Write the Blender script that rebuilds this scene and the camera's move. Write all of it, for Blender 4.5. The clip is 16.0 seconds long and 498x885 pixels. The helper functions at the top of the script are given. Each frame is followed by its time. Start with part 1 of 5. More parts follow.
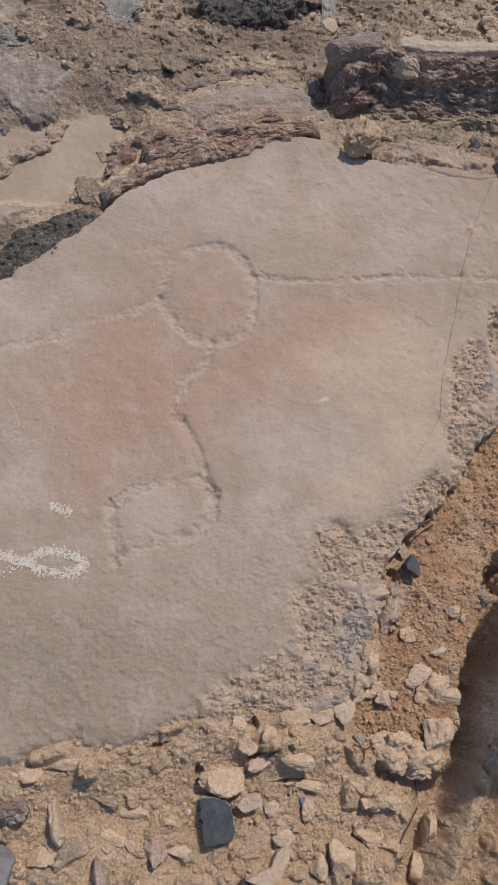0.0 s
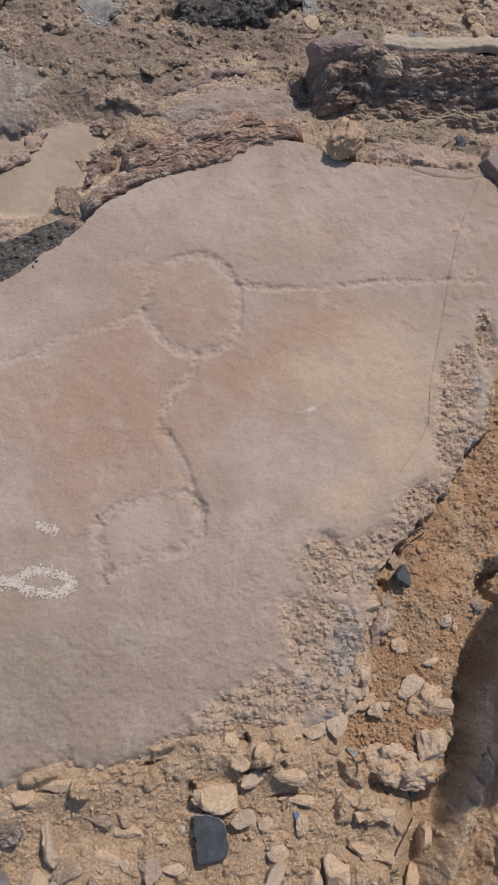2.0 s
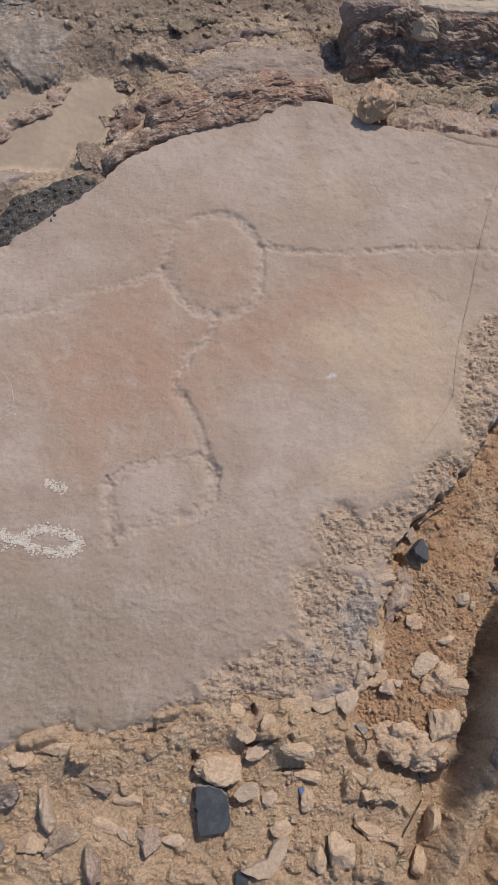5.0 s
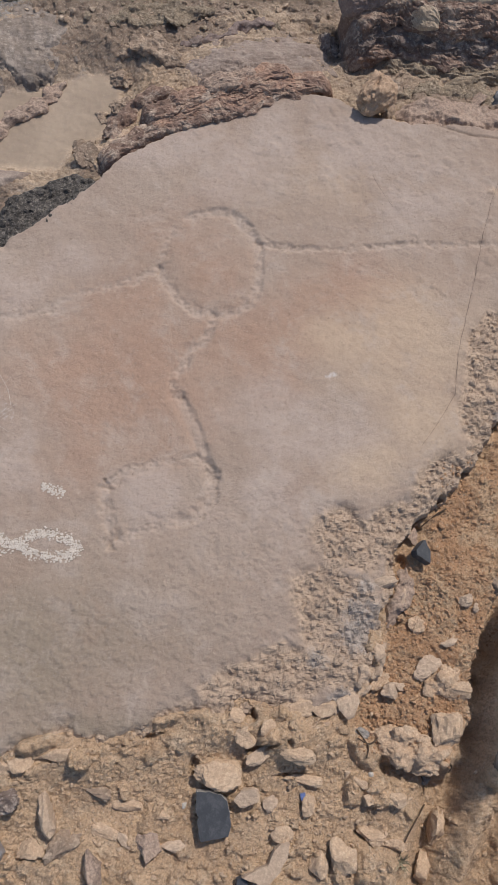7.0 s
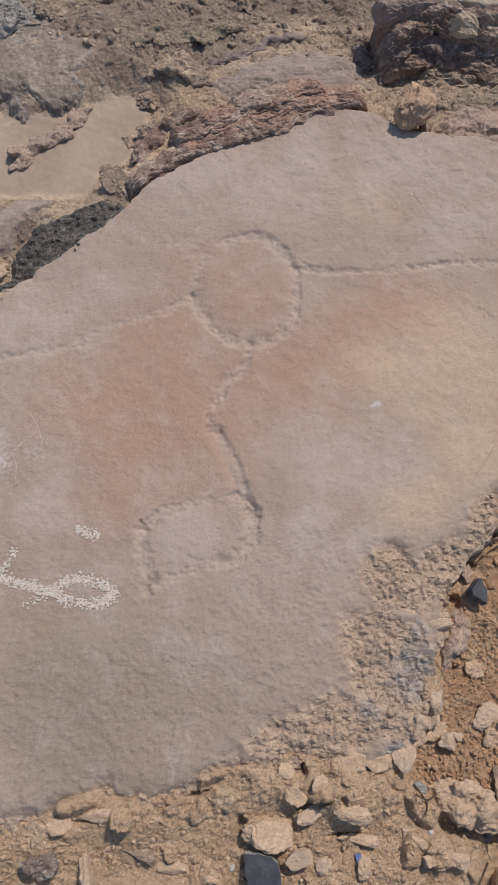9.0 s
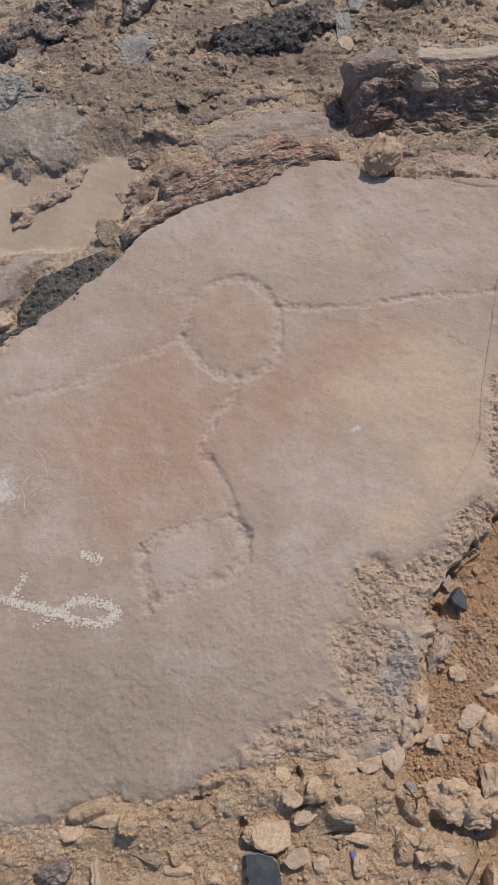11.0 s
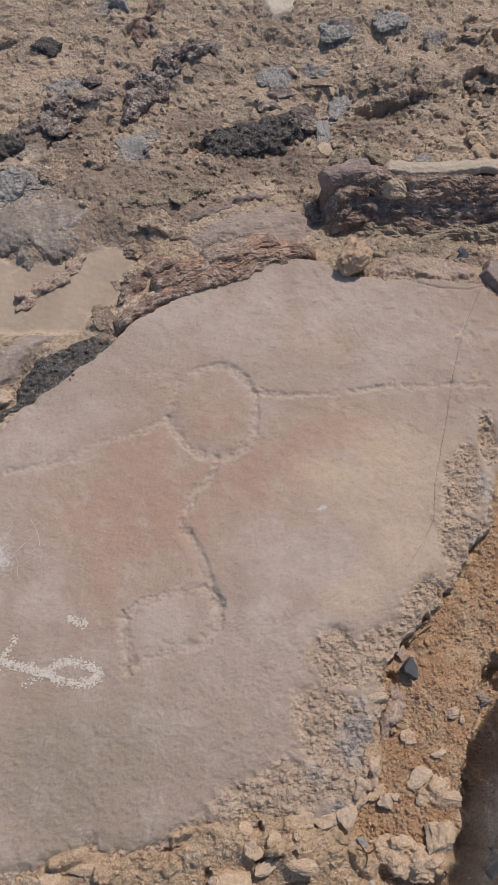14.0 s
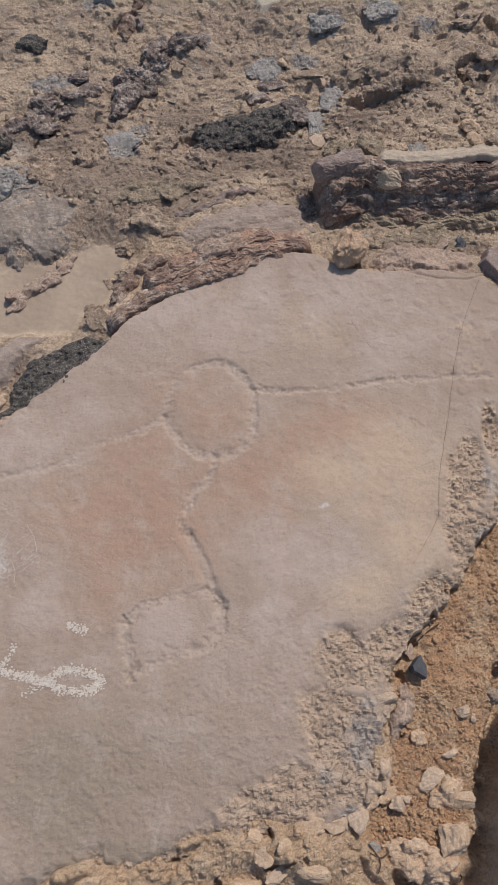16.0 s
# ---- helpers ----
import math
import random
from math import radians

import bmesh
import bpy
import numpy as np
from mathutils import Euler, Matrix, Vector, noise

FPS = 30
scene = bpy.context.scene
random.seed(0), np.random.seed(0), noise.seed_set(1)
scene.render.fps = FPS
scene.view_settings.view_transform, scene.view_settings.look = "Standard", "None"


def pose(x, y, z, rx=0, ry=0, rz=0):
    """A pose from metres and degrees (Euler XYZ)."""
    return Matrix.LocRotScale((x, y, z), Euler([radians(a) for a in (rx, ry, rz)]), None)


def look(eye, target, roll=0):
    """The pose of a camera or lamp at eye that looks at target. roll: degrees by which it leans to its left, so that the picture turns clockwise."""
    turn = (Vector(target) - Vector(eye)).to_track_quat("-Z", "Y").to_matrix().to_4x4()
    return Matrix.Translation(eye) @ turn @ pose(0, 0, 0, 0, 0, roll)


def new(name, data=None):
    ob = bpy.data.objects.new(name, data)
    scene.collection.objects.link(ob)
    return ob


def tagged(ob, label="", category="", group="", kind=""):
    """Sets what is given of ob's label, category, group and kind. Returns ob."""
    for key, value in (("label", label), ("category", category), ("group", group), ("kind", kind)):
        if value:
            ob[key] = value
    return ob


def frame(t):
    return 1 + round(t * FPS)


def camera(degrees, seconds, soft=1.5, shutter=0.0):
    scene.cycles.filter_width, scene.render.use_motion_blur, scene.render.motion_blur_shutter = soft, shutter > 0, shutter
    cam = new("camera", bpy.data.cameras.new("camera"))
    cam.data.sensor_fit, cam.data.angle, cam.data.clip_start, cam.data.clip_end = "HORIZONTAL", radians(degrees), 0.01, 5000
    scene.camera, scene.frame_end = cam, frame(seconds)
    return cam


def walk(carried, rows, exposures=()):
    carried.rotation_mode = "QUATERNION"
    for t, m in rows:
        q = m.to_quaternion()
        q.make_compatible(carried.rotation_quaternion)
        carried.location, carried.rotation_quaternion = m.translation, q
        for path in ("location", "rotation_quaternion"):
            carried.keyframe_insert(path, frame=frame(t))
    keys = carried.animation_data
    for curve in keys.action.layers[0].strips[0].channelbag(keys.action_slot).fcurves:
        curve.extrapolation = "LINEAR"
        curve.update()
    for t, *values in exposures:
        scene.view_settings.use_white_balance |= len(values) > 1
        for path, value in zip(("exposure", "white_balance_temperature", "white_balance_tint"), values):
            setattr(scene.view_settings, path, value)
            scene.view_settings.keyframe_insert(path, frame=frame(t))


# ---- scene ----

cam = camera(36.6, 16.0, soft=0.65)
PATH = [
    (0, (0.024, -0.364, 1.35), (0.083, 0.275, -0.544), 16.0),
    (0.5, (0.023, -0.365, 1.329), (0.065, 0.243, -0.576), 15.2),
    (1, (0.051, -0.36, 1.328), (0.085, 0.252, -0.576), 14.3),
    (1.5, (0.042, -0.326, 1.362), (0.081, 0.316, -0.532), 13.6),
    (2, (0.044, -0.31, 1.355), (0.104, 0.295, -0.55), 15.0),
    (2.5, (0.035, -0.32, 1.345), (0.089, 0.313, -0.551), 14.8),
    (3, (0.059, -0.324, 1.35), (0.114, 0.304, -0.548), 14.5),
    (3.5, (0.055, -0.323, 1.356), (0.105, 0.332, -0.534), 14.0),
    (4, (0.052, -0.339, 1.312), (0.087, 0.261, -0.596), 14.1),
    (4.5, (0.047, -0.345, 1.314), (0.059, 0.265, -0.591), 12.0),
    (4.7, (0.047, -0.351, 1.301), (0.078, 0.246, -0.608), 14.6),
    (6.8, (0.073, -0.327, 1.288), (0.058, 0.237, -0.631), 9.4),
    (7, (0.067, -0.323, 1.288), (0.071, 0.235, -0.633), 11.6),
    (7.5, (0.065, -0.33, 1.283), (0.082, 0.233, -0.636), 12.3),
    (8, (0.076, -0.315, 1.302), (0.161, 0.318, -0.593), 17.1),
    (8.5, (0.026, -0.276, 1.258), (0.057, 0.339, -0.645), 15.3),
    (8.7, (0.027, -0.261, 1.235), (-0.017, 0.301, -0.684), 7.1),
    (10.8, (0.096, -0.316, 1.315), (-0.019, 0.333, -0.573), -2.1),
    (11, (0.083, -0.307, 1.327), (-0.035, 0.346, -0.559), -2.0),
    (11.5, (0.097, -0.297, 1.353), (-0.038, 0.361, -0.531), -2.7),
    (12, (0.085, -0.298, 1.352), (-0.023, 0.376, -0.528), -0.1),
    (12.5, (0.097, -0.259, 1.429), (-0.026, 0.424, -0.447), -1.0),
    (13, (0.076, -0.264, 1.452), (0.03, 0.476, -0.406), 5.9),
    (13.5, (0.076, -0.278, 1.476), (0.009, 0.473, -0.376), 5.2),
    (14, (0.098, -0.271, 1.494), (0.003, 0.471, -0.361), 2.3),
    (14.5, (0.086, -0.278, 1.491), (-0.023, 0.467, -0.362), 1.0),
    (15, (0.096, -0.252, 1.483), (-0.021, 0.471, -0.378), -0.7),
    (15.5, (0.107, -0.266, 1.48), (0.01, 0.467, -0.378), 0.8),
    (16, (0.095, -0.263, 1.461), (0.005, 0.48, -0.393), 1.2),
]
walk(cam, [(t, look(eye, target, roll)) for t, eye, target, roll in PATH])

# ---------------------------------------------------------------- light
SUN_AZIMUTH, SUN_HEIGHT = radians(20), radians(54)      # east of +y, above the horizon
world = bpy.data.worlds.new("sky")
scene.world = world
world.use_nodes = True
sky = world.node_tree.nodes.new("ShaderNodeTexSky")
sky.sky_type, sky.sun_disc = "NISHITA", False
sky.sun_elevation, sky.sun_rotation = SUN_HEIGHT, SUN_AZIMUTH
world.node_tree.links.new(sky.outputs[0], world.node_tree.nodes["Background"].inputs[0])
world.node_tree.nodes["Background"].inputs[1].default_value = 0.138
sun = new("sun", bpy.data.lights.new("sun", "SUN"))
sun.data.energy, sun.data.angle, sun.data.color = 3.78, radians(0.55), (1.0, 0.935, 0.85)
toward_sun = Vector((math.sin(SUN_AZIMUTH) * math.cos(SUN_HEIGHT), math.cos(SUN_AZIMUTH) * math.cos(SUN_HEIGHT), math.sin(SUN_HEIGHT)))
sun.matrix_world = look(toward_sun * 20, (0, 0, 0))
scene.view_settings.exposure = -0.11


# ---------------------------------------------------------------- materials
class Nodes:
    """Short hand for building a node material."""

    def __init__(self, name):
        self.mat = bpy.data.materials.new(name)
        self.mat.use_nodes = True
        self.tree = self.mat.node_tree
        self.bsdf = self.tree.nodes["Principled BSDF"]
        self.place = self.tree.nodes.new("ShaderNodeTexCoord").outputs["Object"]

    def put(self, socket, value):
        if isinstance(value, bpy.types.NodeSocket):
            self.tree.links.new(value, socket)
        else:
            socket.default_value = value

    def noise(self, scale, detail=4.0, rough=0.6, warp=0.0):
        n = self.tree.nodes.new("ShaderNodeTexNoise")
        self.put(n.inputs["Vector"], self.place)
        n.inputs["Scale"].default_value, n.inputs["Detail"].default_value = scale, detail
        n.inputs["Roughness"].default_value, n.inputs["Distortion"].default_value = rough, warp
        return n.outputs["Fac"]

    def cells(self, scale, feature="F1"):
        n = self.tree.nodes.new("ShaderNodeTexVoronoi")
        n.feature = feature
        self.put(n.inputs["Vector"], self.place)
        n.inputs["Scale"].default_value = scale
        return n.outputs["Distance"]

    def mask(self, name):
        n = self.tree.nodes.new("ShaderNodeAttribute")
        n.attribute_name = name
        return n.outputs["Fac"]

    def chance(self):
        return self.tree.nodes.new("ShaderNodeObjectInfo").outputs["Random"]

    def math(self, op, a, b=0.0):
        n = self.tree.nodes.new("ShaderNodeMath")
        n.operation, n.use_clamp = op, False
        self.put(n.inputs[0], a), self.put(n.inputs[1], b)
        return n.outputs[0]

    def span(self, value, low, high, a=0.0, b=1.0):
        n = self.tree.nodes.new("ShaderNodeMapRange")
        n.interpolation_type = "SMOOTHSTEP"
        self.put(n.inputs[0], value)
        for k, v in zip((1, 2, 3, 4), (low, high, a, b)):
            n.inputs[k].default_value = v
        return n.outputs[0]

    def mix(self, fac, a, b, kind="MIX"):
        n = self.tree.nodes.new("ShaderNodeMix")
        n.data_type, n.blend_type = "RGBA", kind
        self.put(n.inputs[0], fac)
        for socket, v in ((n.inputs[6], a), (n.inputs[7], b)):
            self.put(socket, v if isinstance(v, bpy.types.NodeSocket) else (*v, 1.0))
        return n.outputs[2]

    def bump(self, height, strength, distance, under=None):
        n = self.tree.nodes.new("ShaderNodeBump")
        self.put(n.inputs["Height"], height)
        self.put(n.inputs["Strength"], strength)
        n.inputs["Distance"].default_value = distance
        if under:
            self.put(n.inputs["Normal"], under)
        return n.outputs[0]

    def done(self, colour, normal=None, rough=0.9, gloss=0.25):
        self.put(self.bsdf.inputs["Base Color"], colour)
        self.put(self.bsdf.inputs["Roughness"], rough)
        self.bsdf.inputs["Specular IOR Level"].default_value = gloss
        if normal:
            self.put(self.bsdf.inputs["Normal"], normal)
        return self.mat


def rock_material(name, main, other, stain, scale=20.0, relief=0.003, rough=0.9, gloss=0.25, vary=0.25, speckle=0.6):
    """Weathered stone: broad patches, streaks of stain, fine speckle and pitted relief."""
    n = Nodes(name)
    c = n.mix(n.span(n.noise(scale, 5, 0.65, 0.4), 0.36, 0.66), main, other)
    c = n.mix(n.math("MULTIPLY", n.span(n.noise(scale * 2.2, 7, 0.75, 0.3), 0.47, 0.62), 0.8), c, stain)
    c = n.mix(n.span(n.cells(scale * 22), 0.05, 0.5, 0.35, 0.0), c, [v * 0.55 for v in main])
    c = n.mix(n.math("MULTIPLY", n.chance(), vary), c, [v * 0.6 for v in other])
    c = n.mix(n.span(n.noise(scale * 9, 4, 0.75), 0.40, 0.60, speckle, 0.0), c, [v * 0.42 for v in main])
    c = n.mix(n.span(n.noise(scale * 12, 3, 0.7), 0.56, 0.74, 0.0, speckle), c, [min(0.7, v * 1.35) for v in stain])
    b = n.bump(n.noise(scale * 4, 6, 0.7), 0.9, relief)
    b = n.bump(n.noise(scale * 22, 4, 0.75), 0.8, relief * 0.35, b)
    return n.done(c, b, rough, gloss)


TAN = rock_material("tan_rock", (0.54, 0.385, 0.265), (0.47, 0.328, 0.222), (0.60, 0.445, 0.315), 26, speckle=0.4)
PALE = rock_material("pale_rock", (0.55, 0.41, 0.30), (0.49, 0.36, 0.26), (0.45, 0.33, 0.24), 22, speckle=0.4)
BROWN = rock_material("brown_rock", (0.36, 0.262, 0.192), (0.22, 0.160, 0.120), (0.56, 0.435, 0.325), 16, 0.004, speckle=0.45)
GREY = rock_material("grey_lichened_rock", (0.345, 0.312, 0.285), (0.43, 0.392, 0.355), (0.21, 0.188, 0.168), 30, 0.004)
DARK = rock_material("dark_crusted_rock", (0.24, 0.178, 0.150), (0.115, 0.088, 0.078), (0.54, 0.45, 0.38), 15, 0.005, speckle=0.45)
BLACK = rock_material("black_lichen_crust", (0.085, 0.075, 0.068), (0.13, 0.115, 0.105), (0.34, 0.295, 0.25), 40, 0.005, speckle=0.9)
PINK = rock_material("pink_sandstone", (0.40, 0.29, 0.225), (0.43, 0.325, 0.255), (0.31, 0.215, 0.165), 22)
RED = rock_material("rusty_layered_rock", (0.42, 0.262, 0.185), (0.215, 0.142, 0.115), (0.54, 0.40, 0.30), 14, 0.004, speckle=0.4)
SLATE = rock_material("blue_black_slate", (0.038, 0.040, 0.046), (0.052, 0.054, 0.061), (0.080, 0.080, 0.086), 30, 0.0006, 0.55, 0.45, 0.1, speckle=0.1)
CHALK = rock_material("bruised_white_stone", (0.53, 0.46, 0.395), (0.47, 0.40, 0.34), (0.60, 0.53, 0.46), 60, 0.001, vary=0.0, speckle=0.1)
WHITE = rock_material("white_pebble_stone", (0.62, 0.58, 0.53), (0.55, 0.50, 0.45), (0.45, 0.40, 0.35), 60, 0.001)
BLUE = rock_material("blue_glaze", (0.10, 0.14, 0.33), (0.14, 0.18, 0.36), (0.30, 0.32, 0.40), 90, 0.0006, 0.4, 0.5, speckle=0.1)
SHERD = rock_material("glossy_grey_flint", (0.20, 0.185, 0.18), (0.27, 0.25, 0.24), (0.15, 0.11, 0.10), 18, 0.0006, 0.32, 0.5, 0.1, speckle=0.1)
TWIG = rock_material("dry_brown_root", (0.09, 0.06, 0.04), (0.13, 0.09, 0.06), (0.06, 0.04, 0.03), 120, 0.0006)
STRAW = rock_material("dry_grass", (0.42, 0.36, 0.24), (0.34, 0.30, 0.19), (0.26, 0.23, 0.15), 120, 0.0004)
SMOOTH_GREY = rock_material("smooth_lilac_grey_rock", (0.275, 0.220, 0.180), (0.215, 0.172, 0.140), (0.36, 0.30, 0.255), 9, 0.004, speckle=0.5)
# dark brown that paints the shade inside the slab's cracks
CRACK_SHADE = rock_material("dark_crack_dirt", (0.15, 0.11, 0.085), (0.19, 0.14, 0.11), (0.11, 0.08, 0.06), 60, 0.0006)
YELLOW = rock_material("yellow_lichened_rock", (0.52, 0.395, 0.285), (0.44, 0.33, 0.235), (0.60, 0.48, 0.36), 24, 0.004, speckle=0.5)
LEDGE_STONE = rock_material("purple_brown_bedded_rock", (0.29, 0.190, 0.145), (0.160, 0.105, 0.083), (0.54, 0.43, 0.34), 12, 0.005, speckle=0.45)
DUSKY = rock_material("dusky_purple_rock", (0.255, 0.190, 0.165), (0.205, 0.150, 0.132), (0.34, 0.27, 0.235), 14, 0.003, speckle=0.35)
OLIVE = rock_material("yellowish_brown_lichened_rock", (0.37, 0.285, 0.20), (0.225, 0.17, 0.125), (0.52, 0.425, 0.32), 34, 0.005)
LILAC = rock_material("smooth_lilac_rock", (0.305, 0.235, 0.193), (0.265, 0.202, 0.168), (0.38, 0.308, 0.26), 16, 0.003, speckle=0.3)
LIP = rock_material("pale_sandy_crust", (0.50, 0.42, 0.335), (0.46, 0.375, 0.295), (0.54, 0.46, 0.375), 20, 0.0015, speckle=0.25)
BUFF = rock_material("pitted_buff_stone", (0.60, 0.415, 0.285), (0.54, 0.37, 0.25), (0.43, 0.285, 0.19), 40, 0.006, speckle=0.3)
DUST = rock_material("dusty_sand_lip", (0.43, 0.345, 0.265), (0.37, 0.295, 0.225), (0.48, 0.395, 0.31), 20, 0.002, speckle=0.3)
CRUMB = rock_material("red_soil_crumbs", (0.52, 0.31, 0.18), (0.45, 0.255, 0.142), (0.58, 0.39, 0.25), 50, 0.002)


def soil_material():
    n = Nodes("sandy_soil")
    c = n.mix(n.span(n.noise(7, 5, 0.6), 0.35, 0.65), (0.67, 0.470, 0.310), (0.59, 0.405, 0.262))
    c = n.mix(n.math("MULTIPLY", n.span(n.noise(26, 6, 0.7), 0.5, 0.68), 0.65), c, (0.64, 0.50, 0.365))
    tan = n.mix(n.span(n.noise(16, 6, 0.7, 0.5), 0.38, 0.62), (0.63, 0.485, 0.355), (0.50, 0.382, 0.284))
    c = n.mix(n.math("MULTIPLY", n.mask("bank"), 0.9), c, tan)
    brown = n.math("MULTIPLY", n.mask("bank"), n.span(n.noise(8, 7, 0.72, 0.8), 0.46, 0.60, 0.0, 0.8))
    c = n.mix(brown, c, n.mix(n.span(n.noise(30, 5, 0.7), 0.38, 0.62), (0.31, 0.230, 0.180), (0.46, 0.345, 0.26)))
    c = n.mix(n.math("MULTIPLY", n.mask("bank"), n.span(n.noise(11, 7, 0.75, 0.8), 0.55, 0.66, 0.0, 0.6)), c, (0.42, 0.375, 0.34))
    earth = n.mix(n.span(n.noise(30, 5, 0.7), 0.35, 0.65), (0.57, 0.340, 0.195), (0.47, 0.270, 0.150))
    earth = n.mix(n.span(n.noise(10, 5, 0.7, 0.5), 0.46, 0.64, 0.0, 0.85), earth, (0.60, 0.42, 0.27))
    c = n.mix(n.mask("red"), c, earth)
    edge = n.math("ADD", n.mask("brown"), n.math("MULTIPLY", n.math("SUBTRACT", n.noise(26, 6, 0.72), 0.5), 1.3))
    c = n.mix(n.span(edge, 0.40, 0.70, 0.0, 0.85), c, n.mix(n.span(n.noise(55, 5, 0.7), 0.35, 0.65), (0.225, 0.170, 0.135), (0.35, 0.268, 0.21)))
    edge = n.math("ADD", n.mask("grey"), n.math("MULTIPLY", n.math("SUBTRACT", n.noise(40, 6, 0.75), 0.5), 1.6))
    c = n.mix(n.span(edge, 0.42, 0.62, 0.0, 0.88), c, n.mix(n.span(n.noise(90, 4, 0.7), 0.38, 0.62), (0.20, 0.195, 0.195), (0.46, 0.435, 0.415)))
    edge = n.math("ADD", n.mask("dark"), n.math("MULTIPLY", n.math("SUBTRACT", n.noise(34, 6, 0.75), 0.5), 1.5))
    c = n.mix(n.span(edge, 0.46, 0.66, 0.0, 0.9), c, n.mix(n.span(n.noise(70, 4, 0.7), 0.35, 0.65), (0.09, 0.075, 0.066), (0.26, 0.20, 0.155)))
    c = n.mix(n.mask("sand"), c, n.mix(n.span(n.noise(12, 5, 0.65), 0.35, 0.65), (0.345, 0.270, 0.203), (0.29, 0.226, 0.171)))
    c = n.mix(n.mask("pale"), c, (0.52, 0.47, 0.42))
    gritty = n.math("SUBTRACT", 1.0, n.math("MULTIPLY", n.mask("sand"), 0.85))
    c = n.mix(n.math("MULTIPLY", gritty, n.span(n.noise(190, 4, 0.75), 0.40, 0.54, 0.50, 0.0)), c, (0.33, 0.220, 0.150))
    c = n.mix(n.math("MULTIPLY", n.mask("bank"), n.span(n.noise(75, 5, 0.75), 0.36, 0.50, 0.35, 0.0)), c, (0.27, 0.205, 0.165))
    c = n.mix(n.math("MULTIPLY", gritty, n.span(n.noise(260, 3, 0.7), 0.56, 0.70, 0.0, 0.6)), c, (0.68, 0.57, 0.44))
    still = n.math("SUBTRACT", 1.0, n.math("MULTIPLY", n.mask("sand"), 0.88))
    b = n.bump(n.noise(60, 7, 0.72), n.math("MULTIPLY", still, 0.7), 0.007)
    b = n.bump(n.cells(150), n.math("MULTIPLY", still, 0.5), -0.003, b)
    b = n.bump(n.noise(220, 5, 0.75), n.math("MULTIPLY", still, 0.9), 0.005, b)
    b = n.bump(n.noise(480, 3, 0.75), n.math("MULTIPLY", still, 0.8), 0.0018, b)
    return n.done(c, b, 0.95, 0.15)


def slab_material():
    n = Nodes("pecked_sandstone")
    c = n.mix(n.span(n.noise(4.5, 5, 0.6, 0.3), 0.35, 0.65), (0.302, 0.226, 0.177), (0.332, 0.257, 0.206))
    c = n.mix(n.span(n.math("ADD", n.mask("pink"), n.math("MULTIPLY", n.math("SUBTRACT", n.noise(11, 6, 0.7, 0.6), 0.5), 0.9)), 0.0, 1.1, 0.0, 0.85), c, (0.330, 0.208, 0.148))
    c = n.mix(n.span(n.mask("lilac"), 0.10, 1.0, 0.0, 0.62), c, (0.395, 0.318, 0.272))
    c = n.mix(n.span(n.mask("olive"), 0.02, 1.0, 0.0, 0.75), c, (0.235, 0.190, 0.142))
    c = n.mix(n.span(n.mask("ochre"), 0.05, 1.0, 0.0, 0.8), c, (0.430, 0.322, 0.232))
    c = n.mix(n.math("MULTIPLY", n.span(n.noise(14, 6, 0.7, 0.4), 0.48, 0.70), 0.55), c, (0.390, 0.318, 0.268))
    c = n.mix(n.math("MULTIPLY", n.span(n.noise(9, 5, 0.65, 0.8), 0.52, 0.70), 0.35), c, (0.275, 0.188, 0.138))
    c = n.mix(n.math("MULTIPLY", n.mask("carved"), 0.50), c, (0.400, 0.325, 0.272))
    c = n.mix(n.span(n.noise(170, 5, 0.75), 0.36, 0.50, 0.26, 0.0), c, (0.19, 0.13, 0.095))
    c = n.mix(n.span(n.noise(250, 3, 0.7), 0.56, 0.74, 0.0, 0.26), c, (0.50, 0.42, 0.36))
    c = n.mix(n.math("MULTIPLY", n.span(n.noise(44, 6, 0.7), 0.5, 0.75), 0.28), c, (0.245, 0.175, 0.13))
    worn = n.math("ADD", n.mask("rough"), n.math("MULTIPLY", n.math("SUBTRACT", n.noise(38, 6, 0.75), 0.5), 0.9))
    c = n.mix(n.span(worn, 0.25, 0.75, 0.0, 0.85), c, n.mix(n.span(n.noise(55, 5, 0.7), 0.35, 0.65), (0.48, 0.358, 0.262), (0.36, 0.265, 0.195)))
    c = n.mix(n.math("MULTIPLY", n.mask("rough"), n.span(n.noise(150, 4, 0.75), 0.36, 0.52, 0.55, 0.0)), c, (0.20, 0.145, 0.105))
    edge = n.math("ADD", n.mask("grey"), n.math("MULTIPLY", n.math("SUBTRACT", n.noise(45, 6, 0.75), 0.5), 1.6))
    c = n.mix(n.span(edge, 0.35, 0.75, 0.0, 0.80), c, n.mix(n.span(n.noise(110, 4, 0.7), 0.35, 0.65), (0.19, 0.168, 0.155), (0.43, 0.370, 0.325)))
    edge = n.math("ADD", n.mask("chalk"), n.math("MULTIPLY", n.math("SUBTRACT", n.noise(70, 6, 0.8, 1.5), 0.5), 1.8))
    c = n.mix(n.span(edge, 0.45, 0.95, 0.0, 0.7), c, (0.52, 0.475, 0.45))
    c = n.mix(n.span(n.noise(120, 2, 0.5), 0.70, 0.76, 0.0, 0.5), c, (0.20, 0.14, 0.10))
    worn_flat = n.math("MAXIMUM", n.mask("grainy"), n.span(n.noise(5, 4, 0.6), 0.38, 0.62, 0.30, 0.8))
    b = n.bump(n.noise(42, 5, 0.65), n.math("MAXIMUM", n.mask("rough"), n.math("MULTIPLY", worn_flat, 0.7)), 0.005)
    b = n.bump(n.noise(130, 5, 0.7), n.math("MAXIMUM", n.mask("rough"), n.math("MULTIPLY", worn_flat, 0.72)), 0.0034, b)
